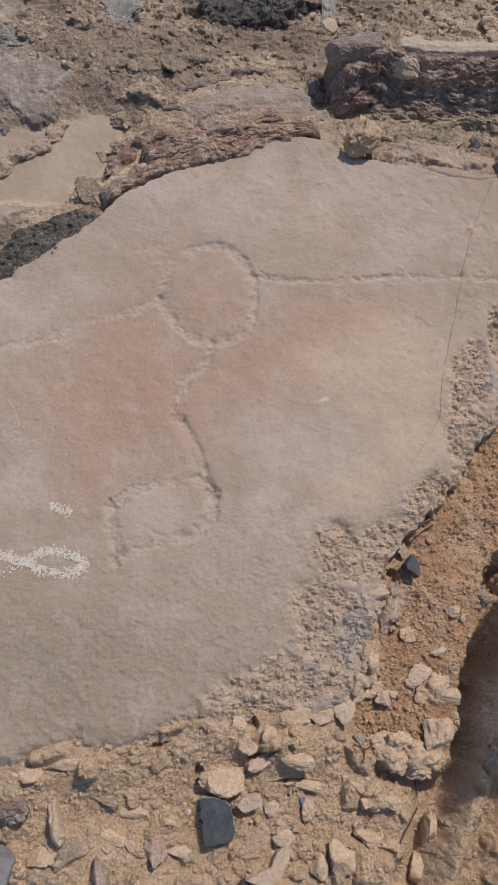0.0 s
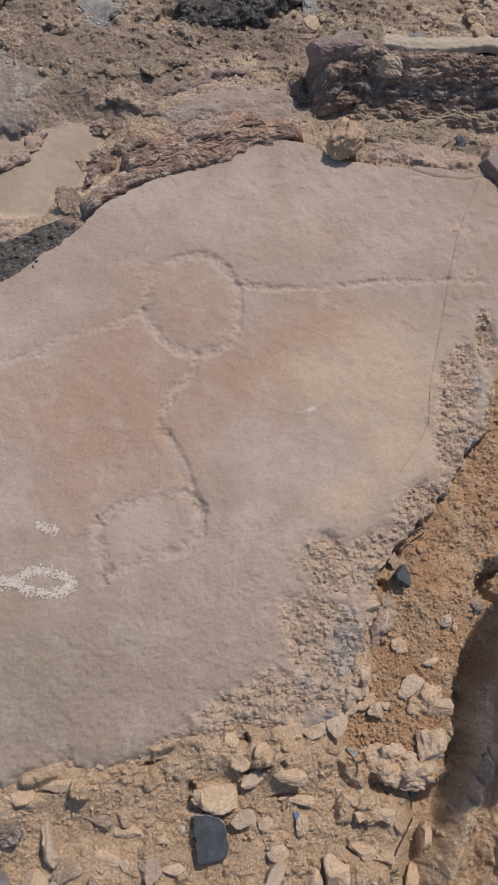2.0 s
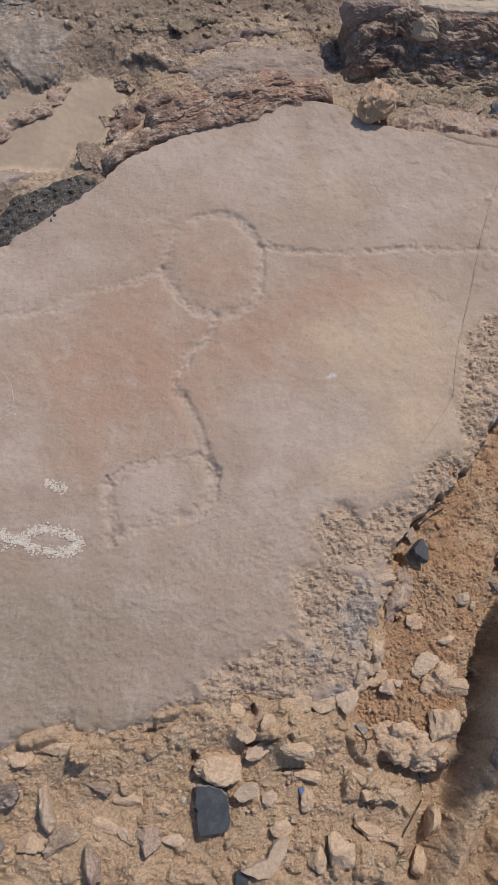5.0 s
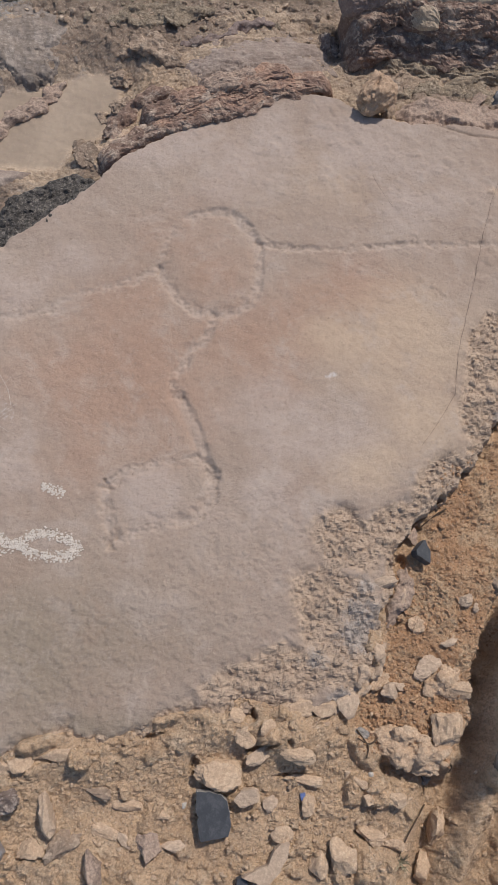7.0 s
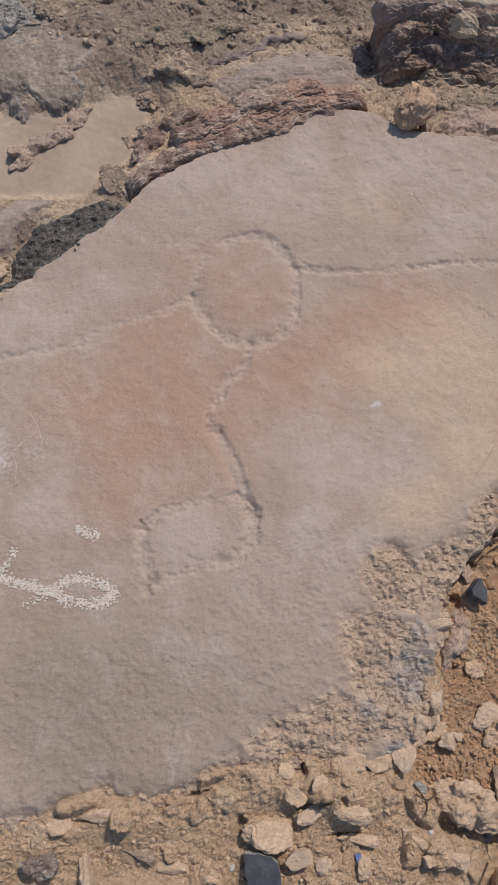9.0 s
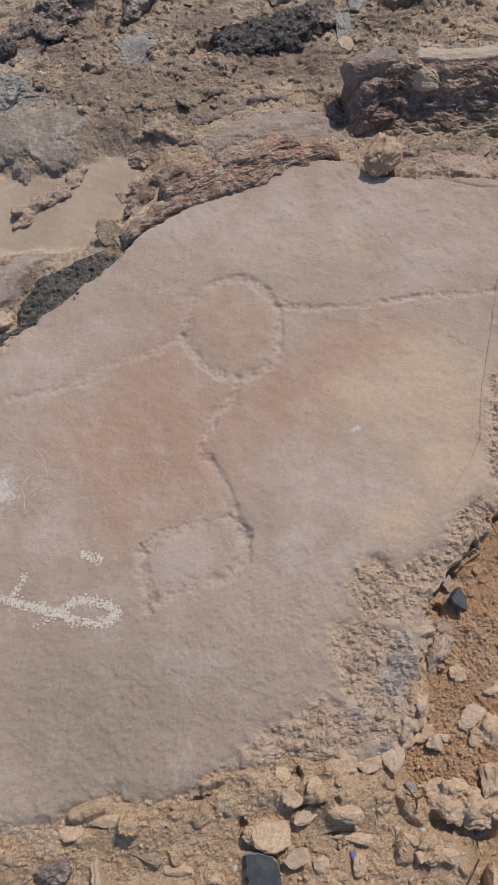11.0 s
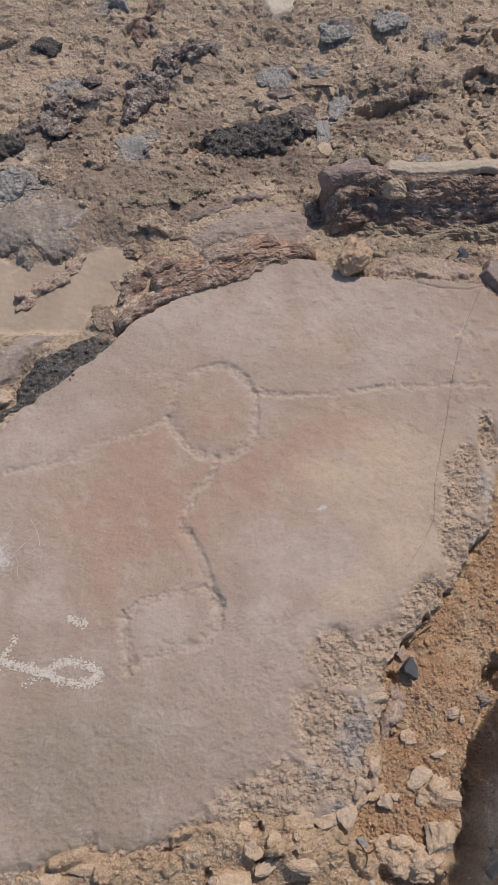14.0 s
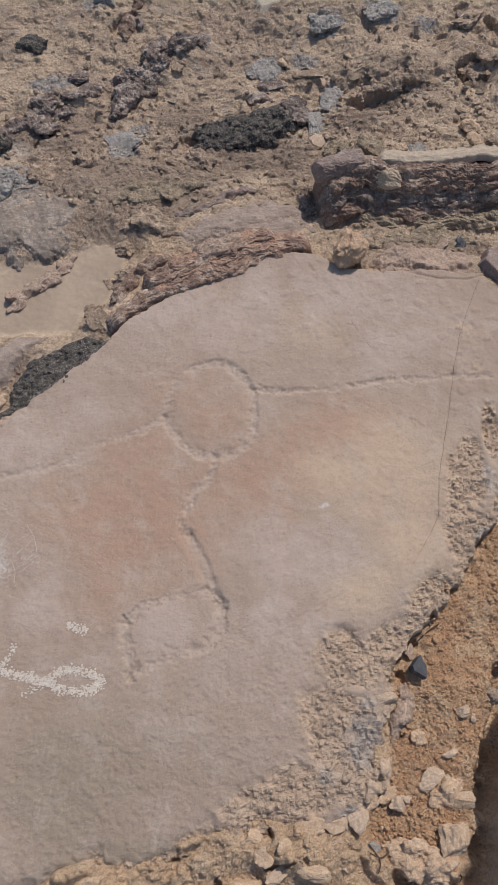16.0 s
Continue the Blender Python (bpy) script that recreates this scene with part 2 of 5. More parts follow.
    b = n.bump(n.noise(330, 3, 0.7), n.span(n.mask("rough"), 0.0, 1.0, 0.55, 1.0), 0.0016, b)
    return n.done(c, b, 0.88, 0.25)


SOIL, STONE = soil_material(), slab_material()


# ---------------------------------------------------------------- arithmetic of surfaces
def smooth(v, a, b):
    t = np.clip((v - a) / (b - a), 0, 1)
    return t * t * (3 - 2 * t)


TABLE = np.random.RandomState(5).rand(1 << 20).astype(np.float32)
TABLE_COS, TABLE_SIN = np.cos(TABLE * 2 * np.pi), np.sin(TABLE * 2 * np.pi)


def cell(i, j, seed):
    return (((i + seed * 7919) & 1023) << 10) | ((j + seed * 3571) & 1023)


def lattice(i, j, seed):
    return TABLE[cell(i, j, seed)]


def grain(x, y, freq, seed):
    """Gradient noise, about -0.7 to 0.7."""
    x, y = (x * freq).astype(np.float32), (y * freq).astype(np.float32)
    i, j = np.floor(x).astype(np.int32), np.floor(y).astype(np.int32)
    u, v = x - i, y - j
    fu, fv = u * u * u * (u * (u * 6 - 15) + 10), v * v * v * (v * (v * 6 - 15) + 10)
    corner = []
    for a, b in ((0, 0), (1, 0), (0, 1), (1, 1)):
        k = cell(i + a, j + b, seed)
        corner.append(TABLE_COS[k] * (u - a) + TABLE_SIN[k] * (v - b))
    low = corner[0] + fu * (corner[1] - corner[0])
    high = corner[2] + fu * (corner[3] - corner[2])
    return low + fv * (high - low)


def rough_sum(x, y, freq, octaves, seed, gain=0.5):
    total, amp = 0.0, 1.0
    for k in range(octaves):
        total = total + amp * grain(x + 7.3 * k, y - 3.1 * k, freq * 2.03**k, seed + k)
        amp *= gain
    return total


def grain_solid(p, freq, seed):
    """Smooth value noise in space, -0.5 to 0.5."""
    q = p * freq + 50
    i = np.floor(q).astype(np.int64)
    f = q - i
    f = f * f * (3 - 2 * f)
    total = 0.0
    for a in (0, 1):
        for b in (0, 1):
            for c in (0, 1):
                w = (f[:, 0] if a else 1 - f[:, 0]) * (f[:, 1] if b else 1 - f[:, 1]) * (f[:, 2] if c else 1 - f[:, 2])
                total = total + w * lattice(i[:, 0] + a, i[:, 1] + b, seed + 131 * (i[:, 2] + c))
    return total - 0.5


def rough_solid(p, freq, octaves, seed, gain=0.55):
    return sum(gain**k * grain_solid(p, freq * 2.03**k, seed + 17 * k) for k in range(octaves))


def pebbled(x, y, freq, seed, fill=0.6):
    """Low domes of odd heights scattered over the plane, 0 to 1."""
    x, y = (x * freq).astype(np.float32), (y * freq).astype(np.float32)
    i, j = np.floor(x).astype(np.int32), np.floor(y).astype(np.int32)
    best = np.zeros_like(x)
    for a in (-1, 0, 1):
        for b in (-1, 0, 1):
            ci, cj = i + a, j + b
            keep = lattice(ci, cj, seed + 2)
            dx = x - (ci + 0.15 + 0.7 * lattice(ci, cj, seed))
            dy = y - (cj + 0.15 + 0.7 * lattice(ci, cj, seed + 1))
            turn = keep * 40
            p, q = dx * np.cos(turn) + dy * np.sin(turn), -dx * np.sin(turn) + dy * np.cos(turn)
            size = 0.25 + 0.4 * lattice(ci, cj, seed + 3)
            p, q = p / size, q / (size * 0.72)
            skew = lattice(ci, cj, seed + 5)
            d = np.maximum(np.maximum(np.abs(p), np.abs(q)), np.abs(0.6 * p + (0.5 + 0.4 * skew) * q) + 0.1 * skew)
            d = 0.6 * d + 0.4 * np.sqrt(p * p + q * q)
            dome = smooth(d, 1.0, 0.55) * (0.35 + 0.65 * lattice(ci, cj, seed + 4)) * (1 + 0.45 * (skew - 0.5) * p + 0.3 * q)
            best = np.maximum(best, np.where(keep < fill, dome, 0))
    return best


def line_distance(x, y, line):
    """Distance to a polyline, and how far along it the nearest point lies (0 to 1)."""
    best, along = np.full(x.shape, 1e9), np.zeros(x.shape)
    for k, ((ax, ay), (bx, by)) in enumerate(zip(line, line[1:])):
        ux, uy = bx - ax, by - ay
        t = np.clip(((x - ax) * ux + (y - ay) * uy) / (ux * ux + uy * uy + 1e-12), 0, 1)
        d = np.hypot(x - ax - t * ux, y - ay - t * uy)
        along = np.where(d < best, (k + t) / (len(line) - 1), along)
        best = np.minimum(best, d)
    return best, along


def rounded(line, n=4):
    """A smooth line through the points of a coarse one."""
    p = [np.array(q) for q in line]
    closed = line[0] == line[-1]
    p = [p[-2] if closed else p[0]] + p + [p[1] if closed else p[-1]]
    out = []
    for a, b, c, d in zip(p, p[1:], p[2:], p[3:]):
        for k in range(n):
            t = k / n
            out.append(0.5 * (2 * b + (c - a) * t + (2 * a - 5 * b + 4 * c - d) * t**2 + (3 * b - a - 3 * c + d) * t**3))
    return [tuple(float(v) for v in q) for q in out + [p[-2]]]


def inside(x, y, outline):
    """Signed distance to a closed outline, positive inside."""
    d, _ = line_distance(x, y, outline + outline[:1])
    odd = np.zeros(x.shape, bool)
    for (ax, ay), (bx, by) in zip(outline, outline[1:] + outline[:1]):
        cross = (ay > y) != (by > y)
        odd ^= cross & (x < (bx - ax) * (y - ay) / (by - ay + 1e-12) + ax)
    return np.where(odd, d, -d)


def spot(x, y, cx, cy, r, squash=1.0, turn=0.0):
    c, s = math.cos(radians(turn)), math.sin(radians(turn))
    p, q = (x - cx) * c + (y - cy) * s, -(x - cx) * s + (y - cy) * c
    return np.exp(-(p**2 + (q / squash) ** 2) / (r * r))


def grid_mesh(name, xs, ys, z, material, masks=(), keep=None, crisp=None):
    """A sheet over the lines xs and ys with heights z, and a mask for each name."""
    ny, nx = z.shape
    gx, gy = np.meshgrid(xs, ys)
    index = np.arange(nx * ny).reshape(ny, nx)
    quads = np.stack([index[:-1, :-1], index[:-1, 1:], index[1:, 1:], index[1:, :-1]], -1).reshape(-1, 4)
    points = np.stack([gx, gy, z], -1).reshape(-1, 3)
    if keep is not None:
        quads = quads[keep.reshape(-1)[quads].any(1)]
        used, quads = np.unique(quads, return_inverse=True)
        quads, points = quads.reshape(-1, 4), points[used]
    else:
        used = np.arange(nx * ny)
    me = bpy.data.meshes.new(name)
    me.vertices.add(len(points)), me.loops.add(quads.size), me.polygons.add(len(quads))
    me.vertices.foreach_set("co", points.astype(np.float32).ravel())
    me.loops.foreach_set("vertex_index", quads.astype(np.int32).ravel())
    me.polygons.foreach_set("loop_start", np.arange(0, quads.size, 4, dtype=np.int32))
    soft = np.ones(len(quads), bool) if crisp is None else ~crisp.reshape(-1)[used][quads].any(1)
    me.polygons.foreach_set("use_smooth", soft)
    me.update(calc_edges=True)
    for key, value in dict(masks).items():
        me.attributes.new(key, "FLOAT", "POINT").data.foreach_set("value", np.clip(value, 0, 1).reshape(-1)[used].astype(np.float32))
    me.materials.append(material)
    return me


def steps(start, stop, step):
    return np.arange(start, stop + step / 2, step)


# ---------------------------------------------------------------- the ground: one sheet, fine in the middle
POOL = [(-0.700, 0.640), (-0.587, 0.719), (-0.500, 0.742), (-0.449, 0.780), (-0.399, 0.805), (-0.330, 0.785), (-0.345, 0.728), (-0.355, 0.671), (-0.372, 0.640), (-0.415, 0.610), (-0.425, 0.565), (-0.500, 0.548), (-0.617, 0.530), (-0.700, 0.500)]
POOL_UP = [(-0.760, 0.700), (-0.720, 0.745), (-0.650, 0.735), (-0.600, 0.715), (-0.655, 0.627)]
GREY_BED = [(-0.740, 0.760), (-0.720, 0.860), (-0.660, 0.900), (-0.577, 0.925), (-0.473, 0.907), (-0.470, 0.815), (-0.498, 0.757), (-0.556, 0.727), (-0.620, 0.740), (-0.680, 0.730)]
PIT = [(0.640, 0.010), (0.700, 0.060), (0.780, -0.060), (0.760, -0.300), (0.720, -0.600), (0.560, -0.760), (0.433, -0.640), (0.471, -0.504), (0.450, -0.464), (0.389, -0.455), (0.388, -0.425), (0.452, -0.413), (0.509, -0.445), (0.527, -0.402), (0.530, -0.321), (0.546, -0.224), (0.562, -0.100), (0.585, -0.030)]
RED_SOIL = [(0.610, 0.321), (0.556, 0.240), (0.524, 0.191), (0.512, 0.117), (0.436, 0.021), (0.409, -0.040), (0.371, -0.090), (0.383, -0.193), (0.367, -0.286), (0.320, -0.362), (0.356, -0.403), (0.458, -0.413), (0.516, -0.385), (0.533, -0.207), (0.597, -0.037)]
SLAB = [(-0.643, -0.005), (-0.640, 0.146), (-0.564, 0.249), (-0.477, 0.332), (-0.410, 0.400), (-0.378, 0.441), (-0.327, 0.509), (-0.297, 0.571), (-0.210, 0.652), (-0.113, 0.720), (-0.022, 0.792), (0.040, 0.813), (0.116, 0.814), (0.177, 0.786), (0.272, 0.791), (0.372, 0.812), (0.502, 0.821), (0.561, 0.757), (0.575, 0.629), (0.565, 0.475), (0.561, 0.357), (0.551, 0.237), (0.514, 0.194), (0.493, 0.125), (0.463, 0.062), (0.410, -0.006), (0.389, -0.048), (0.361, -0.098), (0.368, -0.179), (0.351, -0.231), (0.346, -0.281), (0.313, -0.357), (0.268, -0.397), (0.209, -0.398), (0.140, -0.390), (0.087, -0.420), (0.017, -0.450), (-0.026, -0.475), (-0.059, -0.492), (-0.132, -0.500), (-0.182, -0.524), (-0.229, -0.554), (-0.330, -0.583), (-0.442, -0.543)]
PIT_RIDGE = [(0.640, -0.205), (0.592, -0.270), (0.585, -0.350), (0.570, -0.430), (0.545, -0.530), (0.510, -0.640)]
# lumps: x, y, reach, height, squash, turn
LUMPS = [
    (0.66, -0.42, 0.075, 0.07, 2.2, 8), (0.70, -0.62, 0.10, 0.05, 1.6, 0), (0.46, -0.39, 0.055, 0.03, 0.8, -25),
    (0.235, -0.425, 0.06, 0.025, 0.6, 10), (0.12, -0.43, 0.05, 0.02, 0.8, 20), (-0.12, -0.50, 0.10, 0.012, 0.5, 5),
    (-0.30, 1.46, 0.10, 0.03, 0.5, 25), (-0.62, 1.30, 0.14, 0.02, 0.5, 15), (-0.10, 1.36, 0.10, 0.02, 0.7, 10),
    (0.28, 1.50, 0.09, 0.03, 0.5, 8), (0.50, 1.52, 0.08, 0.03, 0.5, 10), (-0.45, 1.05, 0.20, 0.015, 0.6, 20),
    (0.05, 1.70, 0.30, 0.03, 0.6, 0), (-0.75, 1.75, 0.30, 0.04, 0.7, 0),
]
# hollows that catch shade on the sunny side: x, y, reach, depth
HOLLOWS = [
    (0.240, 1.376, 0.153, 0.059, 25, 0.04),
    (0.482, 1.504, 0.113, 0.071, 17, 0.06),
    (-0.500, 1.544, 0.086, 0.056, 44, 0.035),
    (0.380, 1.609, 0.041, 0.026, 29, 0.02),
    (0.304, 1.590, 0.033, 0.026, 11, 0.02),
    (0.426, 1.707, 0.046, 0.031, 29, 0.025),
    (0.514, 1.662, 0.049, 0.089, 9, 0.05),
    (0.019, 1.452, 0.047, 0.029, 17, 0.02),
    (-0.098, 1.336, 0.056, 0.033, 17, 0.03),
    (-0.259, 1.147, 0.165, 0.069, 21, 0.035),
    (0.164, 1.363, 0.047, 0.040, 10, 0.035),
]
HOLES = [
    (0.153, -0.399, 0.032, 0.024, -39, 0.04),
    (0.108, -0.399, 0.039, 0.011, 19, 0.03),
    (0.013, -0.458, 0.032, 0.008, 24, 0.025),
    (0.190, -0.443, 0.057, 0.009, 23, 0.03),
    (0.228, -0.428, 0.013, 0.015, 13, 0.03),
    (0.084, -0.492, 0.013, 0.035, 9, 0.03),
    (0.235, -0.480, 0.067, 0.010, 14, 0.025),
    (0.377, -0.101, 0.019, 0.029, 9, 0.035),
    (0.399, -0.034, 0.016, 0.012, 11, 0.02),
    (0.379, -0.205, 0.024, 0.013, 12, 0.025),
    (-0.038, -0.510, 0.004, 0.007, 14, 0.012),
    (-0.114, -0.545, 0.003, 0.004, 18, 0.01),
    (0.054, -0.530, 0.006, 0.004, 9, 0.01),
    (-0.148, -0.525, 0.054, 0.007, 17, 0.012),
    (0.370, -0.549, 0.025, 0.011, -14, 0.03),
]


def ground_height(x, y):
    in_slab, in_red, in_pit, in_bed = (inside(x, y, shape) for shape in (SLAB, RED_SOIL, PIT, GREY_BED))
    in_pool, in_pool_up = inside(x, y, POOL), inside(x, y, POOL_UP)
    back = smooth(y + 0.12 * x, 0.82, 1.08)                      # the bank behind the slab
    low = smooth(y, 0.35, 0.0)                                   # the rubble before it
    lump = rough_sum(x, y, 11, 6, 31, 0.58)
    z = -0.030 - 0.040 * back + 0.030 * smooth(y, 1.35, 1.9) + 0.022 * smooth(x, 0.05, 0.3) * smooth(y, 0.6, 0.8)
    z = z - 0.012 * smooth(x, 0.3, 0.5) * smooth(y, 0.5, 0.2)
    z = z + 0.020 * rough_sum(x, y, 2.6, 3, 11)
    for cx, cy, r, h, squash, turn in LUMPS:
        z = z + h * spot(x, y, cx, cy, r, squash, turn)
    z = z + 0.020 * smooth(in_slab, -0.10, -0.01) * smooth(x, 0.36, 0.26) * smooth(y, 0.1, -0.1)
    red = smooth(in_red + 0.02 * lump, -0.02, 0.02)
    z = z * (1 - red) + red * (-0.038 + 0.02 * rough_sum(x, y, 5, 2, 91))
    pit = smooth(in_pit + 0.020 * lump, -0.022, 0.018)
    z = z * (1 - pit) + pit * (-0.10 - 0.06 * smooth(y, -0.36, -0.22) + 0.035 * smooth(x, 0.49, 0.45) + 0.03 * rough_sum(x, y, 4, 2, 95))
    spine, _ = line_distance(x, y, PIT_RIDGE)
    z = z + pit * 0.085 * smooth(spine + 0.016 * lump, 0.050, 0.0) + pit * 0.05 * smooth(x, 0.58, 0.68)
    for cx, cy, length, width, turn, depth in [(*row[:5], 0.7 * row[5]) for row in HOLLOWS] + [(*row[:5], 0.6 * row[5]) for row in HOLES]:
        c, s = math.cos(radians(turn)), math.sin(radians(turn))
        p, q = (x - cx) * c + (y - cy) * s, -(x - cx) * s + (y - cy) * c
        d = np.sqrt((p / (length / 2)) ** 2 + (q / (width / 2)) ** 2) + 0.45 * lump
        z = z - depth * smooth(d, 1.15, 0.75) * (0.72 + 0.28 * np.clip(q / width * 2, -1, 1))
    sand = smooth(np.maximum(in_pool, in_pool_up - 0.01) + 0.016 * lump, -0.020, 0.012)
    pool = smooth(np.maximum(in_pool, in_pool_up), -0.07, 0.02)
    z = z * (1 - pool) + pool * np.minimum(z, -0.062)
    # broken, crumbly detail over all of it
    bx, by = 0.7 * (0.94 * x + 0.34 * y), 1.25 * (-0.34 * x + 0.94 * y)      # beds run along the bank
    beds = rough_sum(bx + 0.03 * lump, by, 14, 5, 51, 0.55)
    crumb = rough_sum(x + 0.004 * lump, y, 55, 4, 55, 0.7)
    hollow = smooth(rough_sum(x, y, 9, 3, 57, 0.6), 0.22, 0.42)
    upper = smooth(y, 0.35, 0.55)
    fine = 1 - 0.45 * upper - 0.25 * low
    detail = (0.010 - 0.003 * back) * lump + back * 0.011 * beds + (0.0050 - 0.0024 * back) * fine * crumb - 0.006 * back * hollow
    calm = smooth(in_bed, -0.02, 0.03)
    stony = smooth(rough_sum(x, y, 3.1, 2, 71), -0.40, 0.05)
    mx, my = x + 0.009 * lump, y + 0.009 * beds
    detail = detail + (0.003 + 0.021 * low) * pebbled(mx, my, 13, 5, 0.5) * stony * (1 - 0.8 * red)
    detail = detail + (0.005 + 0.005 * low) * pebbled(mx + 0.3, my, 27, 15, 0.55) * (1 - 0.6 * red)
    detail = detail + (0.0045 * fine + 0.003 * red) * pebbled(x + 0.006 * lump, y + 0.004 * beds, 62, 17, 0.6) + (0.003 * fine + 0.002 * red) * pebbled(x, y + 0.004 * lump, 120, 19, 0.65)
    dust = np.maximum(detail, -0.004 + 0.008 * rough_sum(x, y, 6, 2, 99) + 0.15 * detail + 0.0012 * crumb)
    detail = detail + low * (1 - red) * (1 - pit) * (dust - detail)
    z = z + (detail - 0.008) * (1 - sand) * (1 - 0.35 * red) * (1 - 0.75 * calm)
    level = -0.064 + 0.004 * rough_sum(x, y, 4, 2, 97) + 0.0012 * rough_sum(x, y, 60, 2, 98)
    z = np.where(sand > 0, z * (1 - sand) + sand * np.maximum(level, z - 0.02), z)
    return z, red, sand, pit, lump


xs = np.concatenate([[-90, -30, -12, -6, -3.5, -2.3, -1.7, -1.4, -1.25, -1.15], steps(-1.05, 0.82, 0.0026), [0.92, 1.0, 1.15, 1.4, 1.9, 3, 6, 12, 30, 90]])
ys = np.concatenate([[-90, -30, -12, -6, -3, -1.8, -1.3, -1.1, -1.0, -0.93], steps(-0.80, 1.98, 0.0028), [2.1, 2.2, 2.4, 2.8, 3.5, 6, 12, 30, 90]])
gx, gy = np.meshgrid(xs, ys)
gz, red, sand, pit, lump = ground_height(gx, gy)
near = smooth(np.minimum(np.minimum(gx + 1.04, 0.81 - gx), np.minimum(gy + 0.79, 1.97 - gy)), 0.0, 0.09)     # the rest lies calm
gz = gz * near + (1 - near) * (-0.05 + 0.020 * rough_sum(gx, gy, 2.6, 2, 11))
red, pit, sand = red * near, pit * near, sand * near
far = smooth(np.hypot(gx, gy - 0.5), 1.6, 3.0)
gz = gz * (1 - far) + far * (0.05 * np.hypot(gx, gy - 0.5) ** 0.5 * rough_sum(gx, gy, 0.12, 3, 3) - 0.08)
under = smooth(inside(gx, gy, SLAB), 0.012, 0.05)
gz = gz * (1 - under) + np.minimum(gz, -0.07) * under
# grey lichen patches, then dark crust and painted shade: x, y, reach, squash, turn
GREY_SPOTS = [
    (-0.097, 1.453, 0.110, 0.060, 20), (0.099, 1.379, 0.050, 0.095, 10), (0.059, 1.612, 0.085, 0.085, 10), (0.207, 1.658, 0.110, 0.075, 15),
    (-0.591, 1.608, 0.080, 0.060, 11), (-0.647, 1.307, 0.140, 0.065, 20), (-0.416, 1.103, 0.080, 0.055, 23), (-0.391, 1.189, 0.060, 0.050, 0),
    (-0.690, 0.930, 0.190, 0.150, 24), (-0.140, 1.261, 0.090, 0.060, 0), (0.015, 1.486, 0.070, 0.050, 10), (0.330, 1.640, 0.060, 0.05, 0), (-0.72, 0.83, 0.10, 0.12, 0),
]
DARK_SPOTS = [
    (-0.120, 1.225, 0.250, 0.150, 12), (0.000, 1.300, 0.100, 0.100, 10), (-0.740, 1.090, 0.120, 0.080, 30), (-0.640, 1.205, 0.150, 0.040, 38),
    # shade painted into the soil: two overhung hollows and the ledge's left end
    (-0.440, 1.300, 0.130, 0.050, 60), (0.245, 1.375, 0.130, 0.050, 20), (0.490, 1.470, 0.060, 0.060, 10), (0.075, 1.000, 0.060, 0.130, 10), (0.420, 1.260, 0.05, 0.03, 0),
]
BROWN_SPOTS = [
    (-0.560, 0.440, 0.200, 0.100, 40), (-0.330, 0.570, 0.120, 0.060, 40),
    (-0.500, 0.985, 0.320, 0.200, 12), (-0.42, 0.87, 0.2, 0.10, 20), (-0.25, 0.93, 0.25, 0.09, 25), (-0.330, 1.030, 0.340, 0.160, 10), (-0.100, 1.150, 0.400, 0.120, 14), (-0.620, 1.150, 0.300, 0.120, 25), (-0.28, 1.25, 0.16, 0.16, 0), (-0.170, 1.080, 0.250, 0.090, 12), (-0.560, 1.080, 0.250, 0.110, 20),
    (0.020, 1.120, 0.150, 0.100, 20), (0.160, 1.300, 0.150, 0.080, 10), (0.400, 0.900, 0.30, 0.09, 8), (0.300, 1.430, 0.12, 0.06, 10),
]
grey, dark, brown = np.zeros_like(gz), np.zeros_like(gz), np.zeros_like(gz)
for cx, cy, length, width, turn, *_ in GREY_SPOTS:
    grey = np.maximum(grey, spot(gx, gy, cx, cy, 0.62 * length, width / length, turn))
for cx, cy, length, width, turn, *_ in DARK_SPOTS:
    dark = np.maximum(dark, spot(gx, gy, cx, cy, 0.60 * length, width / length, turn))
for cx, cy, length, width, turn in BROWN_SPOTS:
    brown = np.maximum(brown, spot(gx, gy, cx, cy, 0.60 * length, width / length, turn))
pale = 0.8 * spot(gx, gy, -0.72, 1.06, 0.07, 0.5, 25)
bank = np.maximum(smooth(gy + 0.12 * gx + 0.05 * lump, 0.68, 0.9), smooth(gx, -0.24, -0.34) * smooth(gy, 0.20, 0.30))
bank = bank * near + (1 - near) * np.clip(0.5 + 0.8 * rough_sum(gx, gy, 0.45, 3, 7), 0, 1)
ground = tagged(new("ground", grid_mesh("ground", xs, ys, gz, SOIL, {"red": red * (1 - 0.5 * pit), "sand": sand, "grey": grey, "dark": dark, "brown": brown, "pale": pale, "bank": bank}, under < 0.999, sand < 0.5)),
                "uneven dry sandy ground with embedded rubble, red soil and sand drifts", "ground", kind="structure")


def ground_at(x, y):
    i, j = np.searchsorted(xs, x), np.searchsorted(ys, y)
    return float(gz[j, i])


# ---------------------------------------------------------------- the carved slab
HEAD_RING = [(-0.143, 0.459), (-0.115, 0.482), (-0.083, 0.496), (-0.047, 0.498), (-0.012, 0.476), (0.012, 0.444), (0.025, 0.394), (0.028, 0.345), (0.014, 0.308), (-0.017, 0.287), (-0.056, 0.279), (-0.087, 0.283), (-0.127, 0.312), (-0.159, 0.350), (-0.162, 0.397), (-0.143, 0.459)]
ARM_A = [(0.011, 0.446), (0.073, 0.450), (0.142, 0.463), (0.222, 0.484), (0.303, 0.513), (0.362, 0.521), (0.421, 0.538), (0.518, 0.549)]
ARM_B = [(-0.162, 0.354), (-0.211, 0.315), (-0.263, 0.288), (-0.311, 0.263), (-0.331, 0.238), (-0.387, 0.206), (-0.466, 0.177)]
